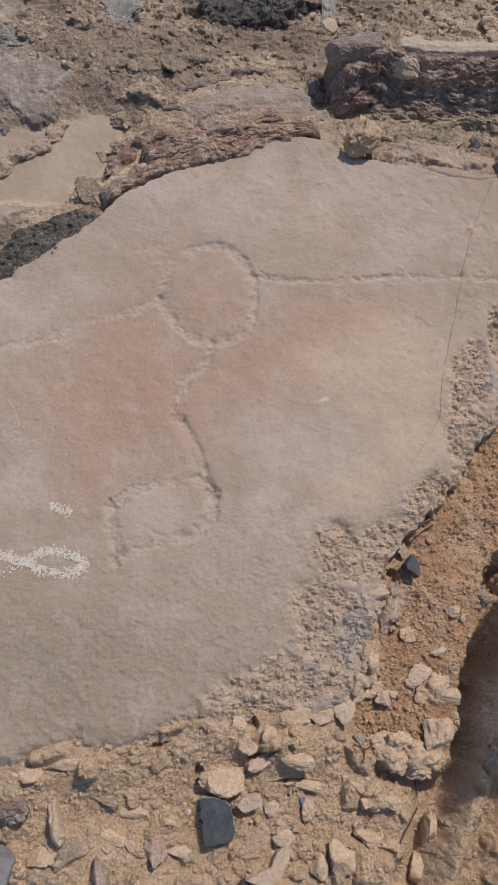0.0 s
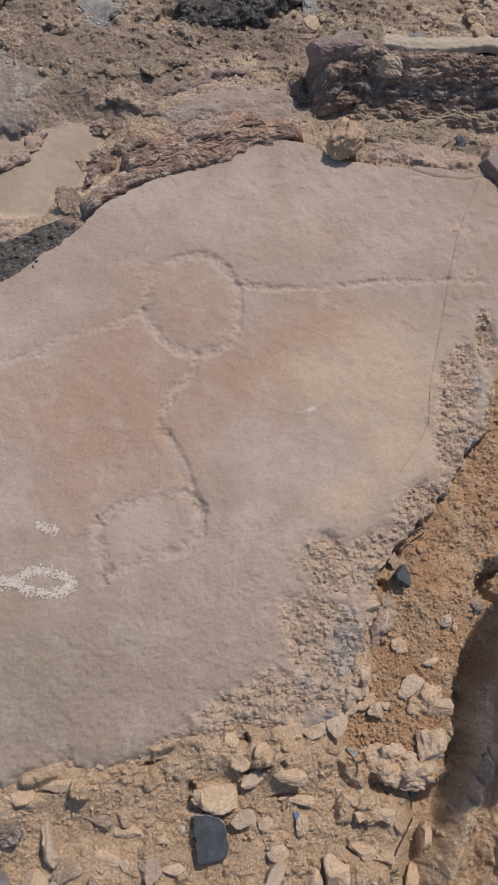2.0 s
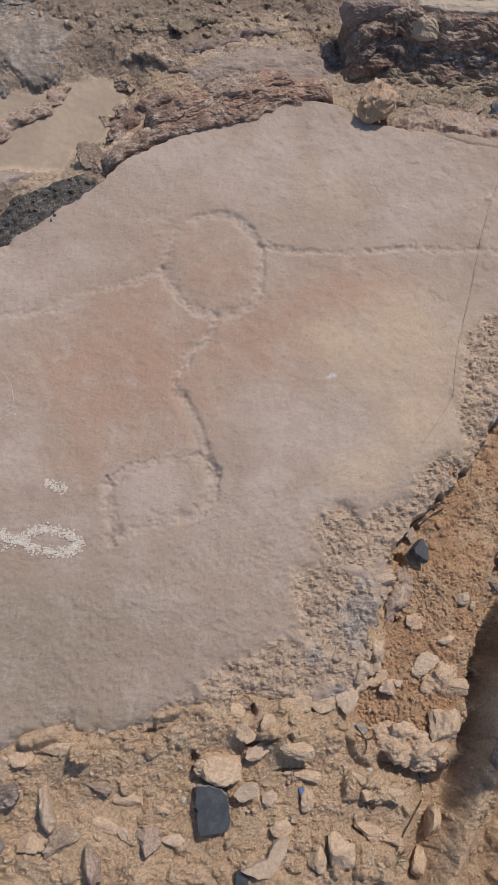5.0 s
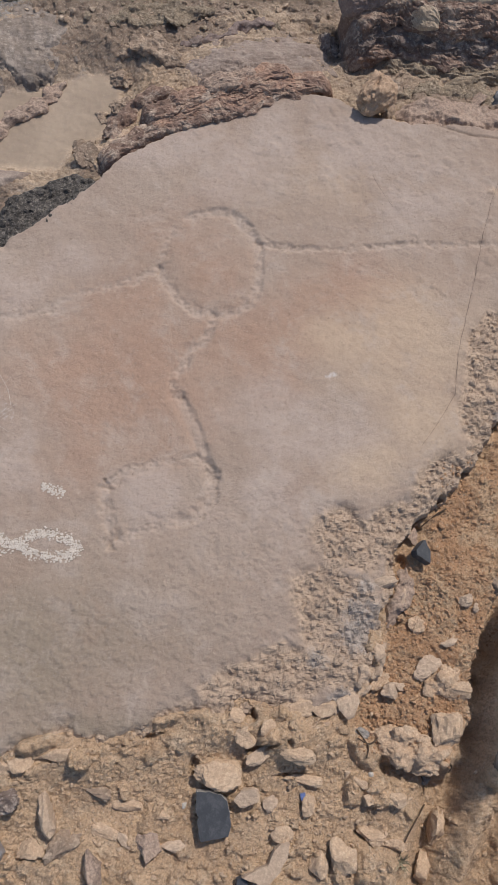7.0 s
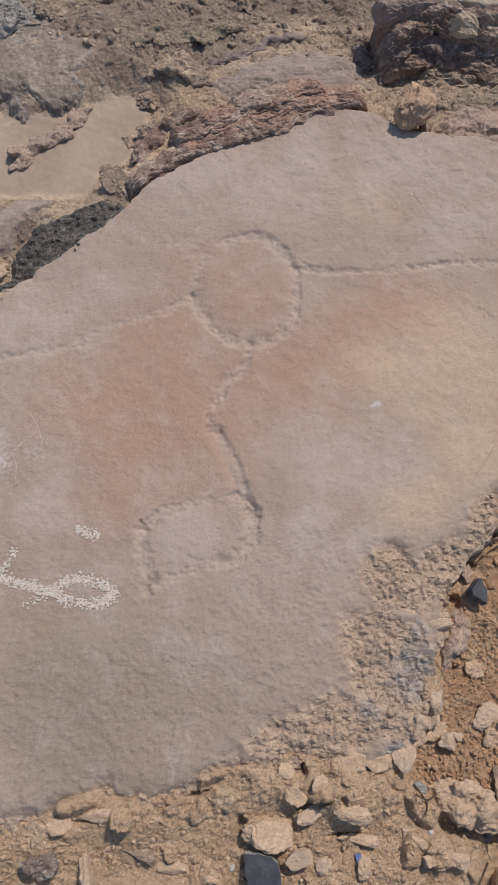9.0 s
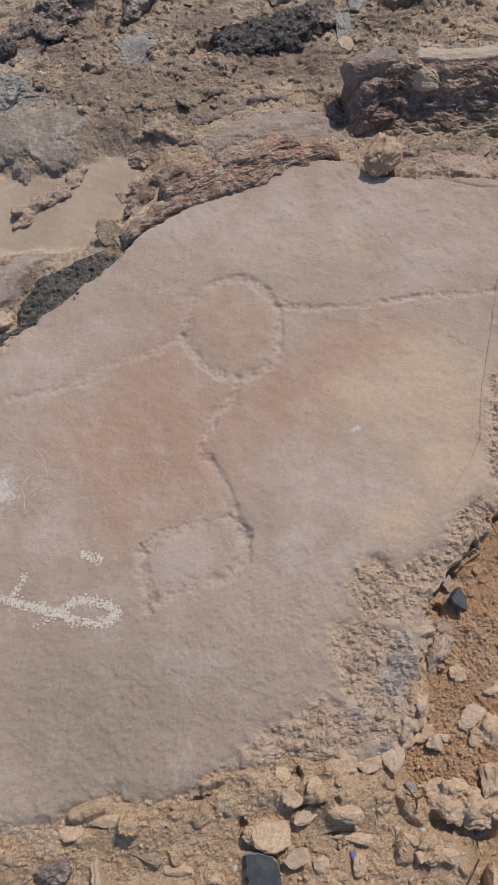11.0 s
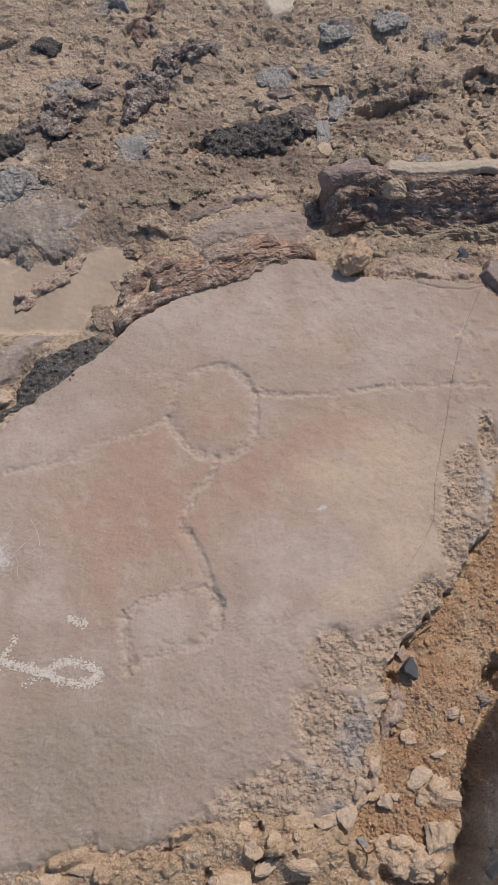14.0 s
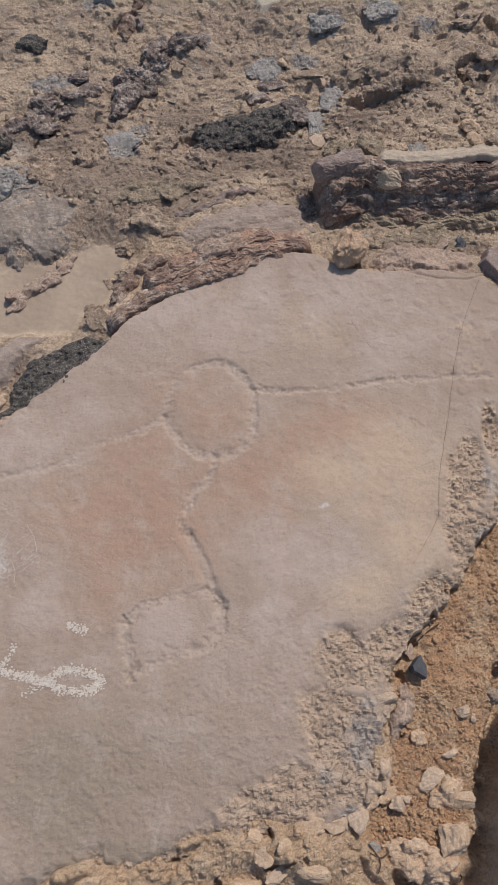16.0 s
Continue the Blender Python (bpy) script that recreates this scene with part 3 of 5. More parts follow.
NECK = [(-0.041, 0.279), (-0.044, 0.239), (-0.066, 0.205), (-0.075, 0.172), (-0.086, 0.140), (-0.069, 0.112)]
TRUNK = [(-0.069, 0.112), (-0.033, 0.064), (-0.006, 0.019), (0.024, -0.026)]
SKIRT = [(0.018, -0.015), (0.027, -0.062), (0.000, -0.102), (-0.052, -0.127), (-0.098, -0.150), (-0.130, -0.172)]
SKIRT_SIDE = [(-0.165, -0.072), (-0.148, -0.122), (-0.128, -0.170)]
SKIRT_TOP = [(-0.158, -0.069), (-0.130, -0.042), (-0.084, -0.022), (-0.036, -0.001), (0.004, 0.004)]
CRACK = [(0.491, 0.797), (0.469, 0.719), (0.452, 0.643), (0.442, 0.556), (0.435, 0.446), (0.429, 0.380), (0.422, 0.302), (0.425, 0.217), (0.401, 0.159), (0.375, 0.104)]
CRACK_THIN = [(0.209, 0.646), (0.237, 0.609), (0.261, 0.581)]
CRACK_EDGE = [(0.322, 0.795), (0.399, 0.789), (0.463, 0.796), (0.513, 0.817)]
# rough, flaked places: x, y, length, width, turn
FLAKED = [
    (0.265, -0.090, 0.134, 0.116, -9, 1),
    (0.269, -0.197, 0.157, 0.123, -29, 1),
    (0.302, -0.289, 0.134, 0.128, -29, 1),
    (0.217, -0.323, 0.146, 0.104, -9, 1),
    (0.167, -0.378, 0.134, 0.055, 0, 1),
    (0.344, -0.048, 0.121, 0.091, 49, 1),
    (0.420, 0.054, 0.150, 0.084, 58, 1),
    (0.491, 0.342, 0.070, 0.188, 11, 1),
    (0.487, 0.182, 0.106, 0.145, 31, 1),
    (0.527, 0.414, 0.048, 0.154, 12, 1),
    (-0.275, 0.486, 0.096, 0.065, 47, 0.28),
    (0.475, 0.634, 0.151, 0.281, 13, 0.22),
    (0.051, -0.434, 0.149, 0.035, 19, 0.8),
    (0.240, -0.200, 0.100, 0.220, -8, 0.75), (0.150, -0.350, 0.160, 0.080, 15, 0.8), (0.230, -0.080, 0.100, 0.100, 0, 0.6), (0.459, 0.300, 0.070, 0.22, 6, 0.6),
]
GREY_ROCK = [
    (0.314, -0.228, 0.109, 0.148, -9, ),
    (0.300, -0.346, 0.059, 0.045, 10, ),
    (0.316, -0.158, 0.052, 0.039, 30, ),
    (0.528, 0.312, 0.048, 0.108, 22, ),
    (0.519, 0.201, 0.049, 0.044, 49, ),
    (0.252, -0.288, 0.058, 0.048, -18, ),
]
# broad tints: x, y, length, width, turn
PINK_TINT = [
    (-0.072, 0.379, 0.215, 0.241, 13, 0.7),
    (-0.179, 0.138, 0.342, 0.411, 84, 1),
    (0.038, 0.245, 0.370, 0.191, 23, 1),
    (0.193, 0.354, 0.328, 0.210, 23, 0.9),
    (-0.219, -0.029, 0.203, 0.194, 11, 0.6),
    (-0.133, 0.424, 0.205, 0.182, 13, 0.6),
    (-0.231, 0.248, 0.329, 0.168, 34, 0.8),
    (0.095, 0.172, 0.176, 0.140, 12, 0.7),
]
LILAC_TINT = [
    (0.000, 0.640, 0.420, 0.220, 30, 0.6), (-0.380, 0.300, 0.260, 0.160, 35, 0.6), (0.160, 0.020, 0.160, 0.300, 10, 0.5),
    (0.179, 0.096, 0.182, 0.279, 80, ),
    (0.133, -0.057, 0.231, 0.167, 31, ),
    (-0.429, 0.241, 0.180, 0.134, 24, ),
    (0.107, 0.706, 0.367, 0.160, 8, ),
    (-0.196, 0.617, 0.245, 0.123, 37, ),
    (-0.083, -0.078, 0.142, 0.095, 21, ),
    (0.289, 0.633, 0.248, 0.224, 13, ),
    (-0.326, -0.061, 0.120, 0.160, 11, ),
    (-0.060, -0.277, 0.155, 0.096, 10, ),
]
OLIVE_TINT = [
    (-0.150, -0.330, 0.420, 0.300, 20, 0.7), (0.000, -0.300, 0.300, 0.240, 20, 0.45),
    (-0.222, -0.372, 0.233, 0.306, 41, ),
    (-0.110, -0.479, 0.300, 0.095, 14, ),
]
OCHRE_TINT = [
    (0.326, 0.306, 0.277, 0.336, 78, ),
    (0.212, 0.295, 0.205, 0.146, 12, ),
    (0.376, 0.159, 0.179, 0.185, 12, ),
    (0.289, 0.050, 0.178, 0.107, 31, ),
    (0.121, 0.607, 0.194, 0.167, 13, 0.5),
]
CHALK_MARKS = [
    (-0.439, -0.001, 0.119, 0.133, 42, 0.8),
    (-0.368, 0.017, 0.098, 0.132, 41, 0.5),
    (-0.434, -0.075, 0.075, 0.058, 30, 0.4),
    (0.196, 0.208, 0.035, 0.019, 25, 0.95),
    (0.209, 0.178, 0.083, 0.106, 30, 0.35),
    (-0.266, -0.340, 0.062, 0.057, 9, 0.2),
]

xs2, ys2 = steps(-0.62, 0.74, 0.0026), steps(-0.68, 0.96, 0.0026)
sx, sy = np.meshgrid(xs2, ys2)
fine = rough_sum(sx, sy, 34, 4, 131, 0.6)
ragged = inside(sx, sy, SLAB) + 0.020 * rough_sum(sx, sy, 12, 4, 141, 0.6) * smooth(sy, 0.62, 0.2) + 0.004 * fine


def tint(rows):
    total = np.zeros_like(sx)
    for cx, cy, length, width, turn, *more in rows:
        total = np.maximum(total, (more[0] if more else 1.0) * spot(sx, sy, cx, cy, length / 2, width / length, turn))
    return total


wave = rough_sum(sx, sy, 7, 4, 151, 0.6)
rough = np.clip(tint(FLAKED) * 1.5 - 0.20 + 0.5 * wave, 0, 1)
rough = smooth(np.maximum(rough, 0.9 * smooth(ragged, 0.05, 0.0) * smooth(sy, 0.45, 0.2)), 0.02, 0.85)
sz = 0.006 * rough_sum(sx, sy, 2.2, 2, 161) + 0.0026 * wave + 0.0011 * fine
grainy = smooth(sy - 0.5 * sx + 0.1 * wave, 0.0, -0.28)
sz = sz + (0.0008 + 0.0008 * grainy) * pebbled(sx, sy, 110, 165, 0.4) + 0.0012 * grainy * rough_sum(sx, sy, 75, 3, 167, 0.8) + 0.0016 * pebbled(sx + 0.01 * wave, sy, 38, 163, 0.5) * smooth(sy + 0.5 * sx, 0.25, 0.75)
sz = sz - rough * (0.009 - 0.011 * rough_sum(sx, sy, 15, 3, 171, 0.55) - 0.0055 * pebbled(sx + 0.006 * fine, sy + 0.006 * wave, 34, 175, 0.75)
                   - 0.0045 * pebbled(sx + 0.003 * fine, sy, 66, 177, 0.85) - 0.0030 * pebbled(sx, sy + 0.003 * fine, 125, 179, 0.85))
carved = np.zeros_like(sx)
BODY_SIDE = NECK + TRUNK + [(TRUNK[-1][0] - 0.3, TRUNK[-1][1]), (NECK[0][0] - 0.3, NECK[0][1])]
in_head, in_skirt, in_body = (smooth(inside(sx, sy, shape), -0.003, 0.003) for shape in (rounded(HEAD_RING), SKIRT_TOP + SKIRT, BODY_SIDE))
# each stroke is cut steeply on its outer side and slopes gently on the inner one
for line, width, depth, inner in ((HEAD_RING, 0.0125, 0.0036, in_head), (ARM_A, 0.0095, 0.0034, 0.0), (ARM_B, 0.0115, 0.0024, 0.0), (NECK, 0.0120, 0.0036, in_body), (TRUNK, 0.0140, 0.0048, in_body),
                           (SKIRT, 0.0130, 0.0038, in_skirt), (SKIRT_SIDE, 0.011, 0.0034, in_skirt), (SKIRT_TOP, 0.0110, 0.0032, in_skirt)):
    d, along = line_distance(sx, sy, rounded(line))
    d = d + (0.0026 if line in (NECK, TRUNK, HEAD_RING) else 0.0080) * rough_sum(sx, sy, 34, 5, 181, 0.85)
    pecked = np.clip(0.90 + 1.1 * rough_sum(sx, sy, 60, 3, 185, 0.75) + 1.2 * grain(sx, sy, 8, 186), 0.15, 1.5)
    if line is TRUNK:
        pecked = np.clip(pecked, 0.75, 1.15)
    cut = smooth(d, width * (0.95 + 1.0 * inner), width * 0.3) * pecked
    carved = np.maximum(carved, smooth(d, width * 1.3, 0.2 * width) * np.clip(pecked, 0, 1))
    sz = sz - depth * cut
for line, width, depth in ((CRACK, 0.0026, 0.0012), (CRACK_THIN, 0.0026, 0.0008), (CRACK_EDGE, 0.003, 0.004)):
    d, along = line_distance(sx, sy, line)
    sz = sz - depth * smooth(d + 0.0012 * grain(sx, sy, 60, 187), width, 0.0)
rounding = smooth(ragged, 0.07, 0.0) * smooth(sy, 0.5, 0.1)
sz = sz - 0.008 * rounding**2
edge = smooth(ragged, 0.004, -0.012)
sz = sz * (1 - edge) - 0.14 * edge
slab = tagged(new("rock_slab", grid_mesh("rock_slab", xs2, ys2, sz, STONE, {
    "rough": rough, "grey": 0.75 * tint(GREY_ROCK), "pink": tint(PINK_TINT) + 0.25 * wave, "lilac": tint(LILAC_TINT) * (1 + 0.8 * wave) + 0.35 * wave,
    "olive": tint(OLIVE_TINT), "ochre": tint(OCHRE_TINT) - 0.2 * wave, "chalk": tint(CHALK_MARKS), "carved": carved, "grainy": grainy}, ragged > -0.016, rough > 0.6)),
    "flat pinkish grey sandstone slab carved with a stick figure", "rock slab")


ragged_slab = ragged


def slab_at(x, y):
    i, j = np.searchsorted(xs2, x), np.searchsorted(ys2, y)
    if 0 < i < len(xs2) - 1 and 0 < j < len(ys2) - 1 and ragged[j, i] > 0.004:
        return float(sz[j, i])
    return -1.0


def top_at(x, y):
    return max(ground_at(x, y), slab_at(x, y))


def part(name, me, material, parent, label=""):
    ob = new(name, me)
    if material:
        me.materials.append(material)
    ob.parent = parent
    return tagged(ob, label)


# hairline cracks: the shade inside them is laid on as thin dark strips
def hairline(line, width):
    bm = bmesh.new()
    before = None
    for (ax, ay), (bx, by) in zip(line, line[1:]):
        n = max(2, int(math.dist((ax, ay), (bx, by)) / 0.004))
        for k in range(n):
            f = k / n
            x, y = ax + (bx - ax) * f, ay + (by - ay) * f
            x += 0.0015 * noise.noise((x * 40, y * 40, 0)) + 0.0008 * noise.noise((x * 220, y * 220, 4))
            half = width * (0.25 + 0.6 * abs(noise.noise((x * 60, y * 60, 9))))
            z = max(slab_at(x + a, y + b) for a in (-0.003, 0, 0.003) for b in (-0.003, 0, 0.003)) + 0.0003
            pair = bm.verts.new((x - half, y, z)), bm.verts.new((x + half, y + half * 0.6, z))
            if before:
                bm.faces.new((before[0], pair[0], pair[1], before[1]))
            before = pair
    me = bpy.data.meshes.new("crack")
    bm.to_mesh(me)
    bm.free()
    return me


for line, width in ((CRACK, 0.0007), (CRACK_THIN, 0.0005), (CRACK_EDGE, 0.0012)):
    part("crack", hairline(line, width), CRACK_SHADE, slab, "hairline crack with its shade drawn as a dark strip")


# pale scratches round the bruised patch
rnd = random.Random(12)
for _ in range(26):
    a, reach = rnd.choice((0.5, 0.75, 1.9, -0.4)) + rnd.uniform(-0.25, 0.25), rnd.uniform(0.02, 0.075)
    x, y = rnd.gauss(-0.425, 0.035), rnd.gauss(-0.02, 0.045)
    line = [(x, y), (x + 0.5 * reach * math.cos(a), y + 0.5 * reach * math.sin(a)), (x + reach * math.cos(a + 0.15), y + reach * math.sin(a + 0.15))]
    if min(p[0] for p in line) > -0.56:
        part("scratch", hairline(line, 0.0011), CHALK, slab, "pale thin scratch")


# white pecked marks: little bruised pits along strokes
FISH = [(-0.179, -0.189), (-0.194, -0.206), (-0.224, -0.214), (-0.256, -0.213), (-0.281, -0.205), (-0.263, -0.184), (-0.234, -0.174), (-0.201, -0.178), (-0.179, -0.189)]
FISH_TAIL = [(-0.281, -0.205), (-0.312, -0.202), (-0.345, -0.200), (-0.378, -0.195), (-0.434, -0.191)]
FISH_FIN = [(-0.281, -0.207), (-0.299, -0.218), (-0.317, -0.233)]
FISH_STROKE = [(-0.354, -0.149), (-0.360, -0.169), (-0.367, -0.190)]
DASH = [(-0.265, -0.098), (-0.246, -0.102), (-0.227, -0.103)]


def disc(bm, x, y, z, r, rnd):
    turn, n = rnd.uniform(0, 6.28), 8
    ring = []
    for k in range(n):
        a, q = turn + 2 * math.pi * k / n, r * rnd.uniform(0.7, 1.25)
        ring.append(bm.verts.new((x + q * math.cos(a), y + q * math.sin(a) * 0.85, z)))
    top = bm.verts.new((x, y, z + 0.0004))
    for a, b in zip(ring, ring[1:] + ring[:1]):
        bm.faces.new((a, b, top))


def pecks(line, width, count, size, rnd):
    bm = bmesh.new()
    for _ in range(count):
        t = rnd.uniform(0, len(line) - 1.001)
        k, f = int(t), t - int(t)
        x = line[k][0] * (1 - f) + line[k + 1][0] * f + rnd.gauss(0, width)
        y = line[k][1] * (1 - f) + line[k + 1][1] * f + rnd.gauss(0, width)
        disc(bm, x, y, max(slab_at(x + a, y + b) for a in (-0.004, 0, 0.004) for b in (-0.004, 0, 0.004)) + 0.0006, rnd.uniform(0.6, 1.2) * size, rnd)
    me = bpy.data.meshes.new("peck_marks")
    bm.to_mesh(me)
    bm.free()
    return me


rnd = random.Random(4)
for line, width, count, size in ((FISH, 0.0044, 760, 0.0019), (FISH_TAIL, 0.0046, 460, 0.0019), (FISH_FIN, 0.004, 34, 0.002), (FISH_STROKE, 0.004, 50, 0.0021), (DASH, 0.0045, 90, 0.0021)):
    part("peck_marks", pecks(line, width, count, size, rnd), CHALK, slab, "white pecked marks")



# ---------------------------------------------------------------- rock sheets: ledges, layers and crusts
def soften(z, n):
    """Heights averaged over n cells each way."""
    for axis in (0, 1):
        pad = [(n, n) if k == axis else (0, 0) for k in (0, 1)]
        total = np.cumsum(np.pad(z, pad, "edge"), axis)
        z = (np.take(total, range(2 * n, total.shape[axis]), axis) - np.take(total, range(0, total.shape[axis] - 2 * n), axis)) / (2 * n)
    return z


def rock_sheet(name, outline, rise, material, label, category, seed, rough=0.006, ragged=0.010, step=0.003, lean=(0, 0), parent=None, pock=0.0, blend=0.012,
               bed=0, stretch=1.0, layers=(), even=True):
    """A broken plate of rock that stands above what lies under it: a ragged outline, an uneven bedded top, and edges that fall off over the width of blend."""
    ox, oy = [p[0] for p in outline], [p[1] for p in outline]
    lx, ly = steps(min(ox) - 0.025, max(ox) + 0.025, step), steps(min(oy) - 0.025, max(oy) + 0.025, step)
    px, py = np.meshgrid(lx, ly)
    i, j = np.searchsorted(xs, px), np.searchsorted(ys, py)
    under = gz[j, i]
    i, j = np.clip(np.searchsorted(xs2, px), 0, len(xs2) - 1), np.clip(np.searchsorted(ys2, py), 0, len(ys2) - 1)
    under = np.maximum(under, np.where(ragged_slab[j, i] > 0.004, sz[j, i], -1))
    under = soften(under, 9 if even else 3)
    sd = inside(px, py, outline) + ragged * rough_sum(px, py, 20, 4, seed, 0.58)
    c, s = math.cos(radians(bed)), math.sin(radians(bed))
    ax, ay = (px * c + py * s) * stretch, (-px * s + py * c) * (2 - stretch)
    z = rise + rough * 1.6 * rough_sum(ax, ay, 14, 4, seed + 9, 0.58) + 0.35 * rough * pebbled(px + 0.01 * rough_sum(px, py, 20, 3, seed), py, 42, seed + 20, 0.5)
    z = z + lean[0] * (px - np.mean(ox)) + lean[1] * (py - np.mean(oy)) + 0.3 * rough * pebbled(px, py, 80, seed + 70, 0.7)
    if layers:
        v = (-px * s + py * c) + 0.010 * rough_sum(ax, ay, 9, 4, seed + 50, 0.6)
        f = v / layers[0] - np.floor(v / layers[0])
        z = z + layers[1] * (smooth(f, 0.0, 0.22) - f) * (0.6 + 1.2 * rough_sum(ax, ay, 14, 2, seed + 60))
    if pock:
        z = z + pock * pebbled(px, py, 70, seed + 30, 0.75)
    z = under + np.maximum(z, 0.002) * smooth(sd, -0.002, blend) - 0.006 * smooth(sd, 0.002, -0.008)
    me = grid_mesh(name, lx, ly, z, material, keep=sd > -0.008, crisp=sd > -1)
    if parent:
        return part(name, me, None, parent, label), (lx, ly, z, sd)
    return tagged(new(name, me), label, category), (lx, ly, z, sd)


def holder(name, x, y, label, category):
    ob = new(name)
    ob.location = (x, y, ground_at(x, y))
    ob.empty_display_size = 0.05
    return tagged(ob, label, category)


def sheet_part(name, outline, top, material, parent, seed, label="", **more):
    ob, data = rock_sheet(name, outline, top, material, label, "", seed, parent=parent, **more)
    ob.matrix_parent_inverse = Matrix.Translation(parent.location).inverted()
    return ob


# ---------------------------------------------------------------- shapes of stones and broken beds
def ball(level):
    bm = bmesh.new()
    bmesh.ops.create_icosphere(bm, subdivisions=level, radius=1.0)
    pts = np.array([v.co[:] for v in bm.verts])
    tris = np.array([[v.index for v in f.verts] for f in bm.faces])
    bm.free()
    return pts, tris


BALLS = {level: ball(level) for level in (1, 2, 3, 4)}


def stone_points(level, seed, cuts, bumpy):
    """A unit stone: a ball with some flats broken off it and an uneven skin."""
    pts = BALLS[level][0].copy()
    r = np.random.RandomState(seed)
    for _ in range(cuts):
        n = r.normal(size=3)
        n /= np.linalg.norm(n)
        over = pts @ n - r.uniform(0.35, 0.72)
        pts -= np.clip(over, 0, None)[:, None] * n * 0.97
    pts /= np.abs(pts).max(0)
    swell = rough_solid(pts, 1.3, 2, seed) * 0.40
    skin = rough_solid(pts, 4.0, 4, seed + 3, 0.62) * bumpy
    crumbly = rough_solid(pts, 13.0, 2, seed + 5, 0.7) * (0.05 + 0.25 * bumpy)
    return pts * (1 + swell + skin + crumbly)[:, None]


def stone_mesh(name, seed, length, width, height, cuts=7, bumpy=0.22, level=0):
    level = level or (4 if length > 0.045 else 3 if length > 0.012 else 2)
    pts = stone_points(level, seed, cuts, bumpy) * np.array([length / 2, width / 2, height / 2])
    me = bpy.data.meshes.new(name)
    me.from_pydata(pts.tolist(), [], BALLS[level][1].tolist())
    me.update()
    return me


def joined(name, pieces, material):
    """One mesh out of several lumps of points and triangles."""
    points, faces, start = [], [], 0
    for p, f in pieces:
        points.append(p), faces.append(f + start)
        start += len(p)
    points, faces = np.concatenate(points), np.concatenate(faces)
    me = bpy.data.meshes.new(name)
    me.vertices.add(len(points)), me.loops.add(faces.size), me.polygons.add(len(faces))
    me.vertices.foreach_set("co", points.astype(np.float32).ravel())
    me.loops.foreach_set("vertex_index", faces.astype(np.int32).ravel())
    me.polygons.foreach_set("loop_start", np.arange(0, faces.size, faces.shape[1], dtype=np.int32))
    me.polygons.foreach_set("use_smooth", np.zeros(len(faces), bool))
    me.update(calc_edges=True)
    me.materials.append(material)
    return me


def fused(me, voxel, seed, rough):
    """The lumps of a mesh grown into one skin, which is then roughened."""
    ob = new("lumps", me)
    skin = ob.modifiers.new("skin", "REMESH")
    skin.mode, skin.voxel_size = "VOXEL", voxel
    whole = bpy.data.meshes.new_from_object(ob.evaluated_get(bpy.context.evaluated_depsgraph_get()))
    bpy.data.objects.remove(ob)
    count = len(whole.vertices)
    co, no = np.zeros(3 * count, np.float32), np.zeros(3 * count, np.float32)
    whole.vertices.foreach_get("co", co)
    whole.vertex_normals.foreach_get("vector", no)
    p, no = co.reshape(-1, 3).astype(float), no.reshape(-1, 3)
    push = 2.2 * rough_solid(p, 45, 2, seed, 0.6) + 1.3 * rough_solid(p, 120, 3, seed + 3, 0.75)
    pits = np.clip(rough_solid(p, 70, 2, seed + 7, 0.6) - 0.10, 0, None)
    p = p + no * (rough * (push - 2.5 * pits))[:, None]
    whole.vertices.foreach_set("co", p.astype(np.float32).ravel())
    whole.polygons.foreach_set("use_smooth", np.zeros(len(whole.polygons), bool))
    whole.update()
    whole.name = me.name
    return whole


def crag(name, label, category, material, spine, radius, number, seed, flat=0.7, lift=0.0, bumpy=0.34, level=3, group=""):
    """A knobbly rock grown together from lumps along a line; thick in its middle, jagged at its ends."""
    r = np.random.RandomState(seed)
    line = rounded(spine) if len(spine) > 2 else spine
    pieces = []
    for k in range(number):
        f = (k + r.uniform(0.2, 0.8)) / number * (len(line) - 1)
        a, b, g = line[int(f)], line[min(int(f) + 1, len(line) - 1)], f - int(f)
        along = math.atan2(b[1] - a[1], b[0] - a[0])
        middle = 1 - 0.55 * abs(2 * f / (len(line) - 1) - 1) ** 2
        size = radius * middle * r.uniform(0.45, 1.1)
        off = r.normal() * 0.42 * radius * middle
        x, y = a[0] * (1 - g) + b[0] * g - math.sin(along) * off, a[1] * (1 - g) + b[1] * g + math.cos(along) * off
        p = stone_points(level, seed * 31 + k, 2, bumpy) * size * np.array([r.uniform(1.0, 1.7), r.uniform(0.7, 1.0), flat * r.uniform(0.7, 1.2)])
        turn = along + r.normal() * 0.35
        lean = r.normal() * 0.2
        p = np.stack([p[:, 0] * math.cos(lean) + p[:, 2] * math.sin(lean), p[:, 1], p[:, 2] * math.cos(lean) - p[:, 0] * math.sin(lean)], 1)
        p = np.stack([p[:, 0] * math.cos(turn) - p[:, 1] * math.sin(turn), p[:, 0] * math.sin(turn) + p[:, 1] * math.cos(turn), p[:, 2]], 1)
        pieces.append((p + np.array([x, y, top_at(x, y) + lift + flat * size * 0.15]), BALLS[level][1]))
    return tagged(new(name, fused(joined(name, pieces, material), 0.003, seed, min(0.0042, 0.10 * radius))), label, category, group)


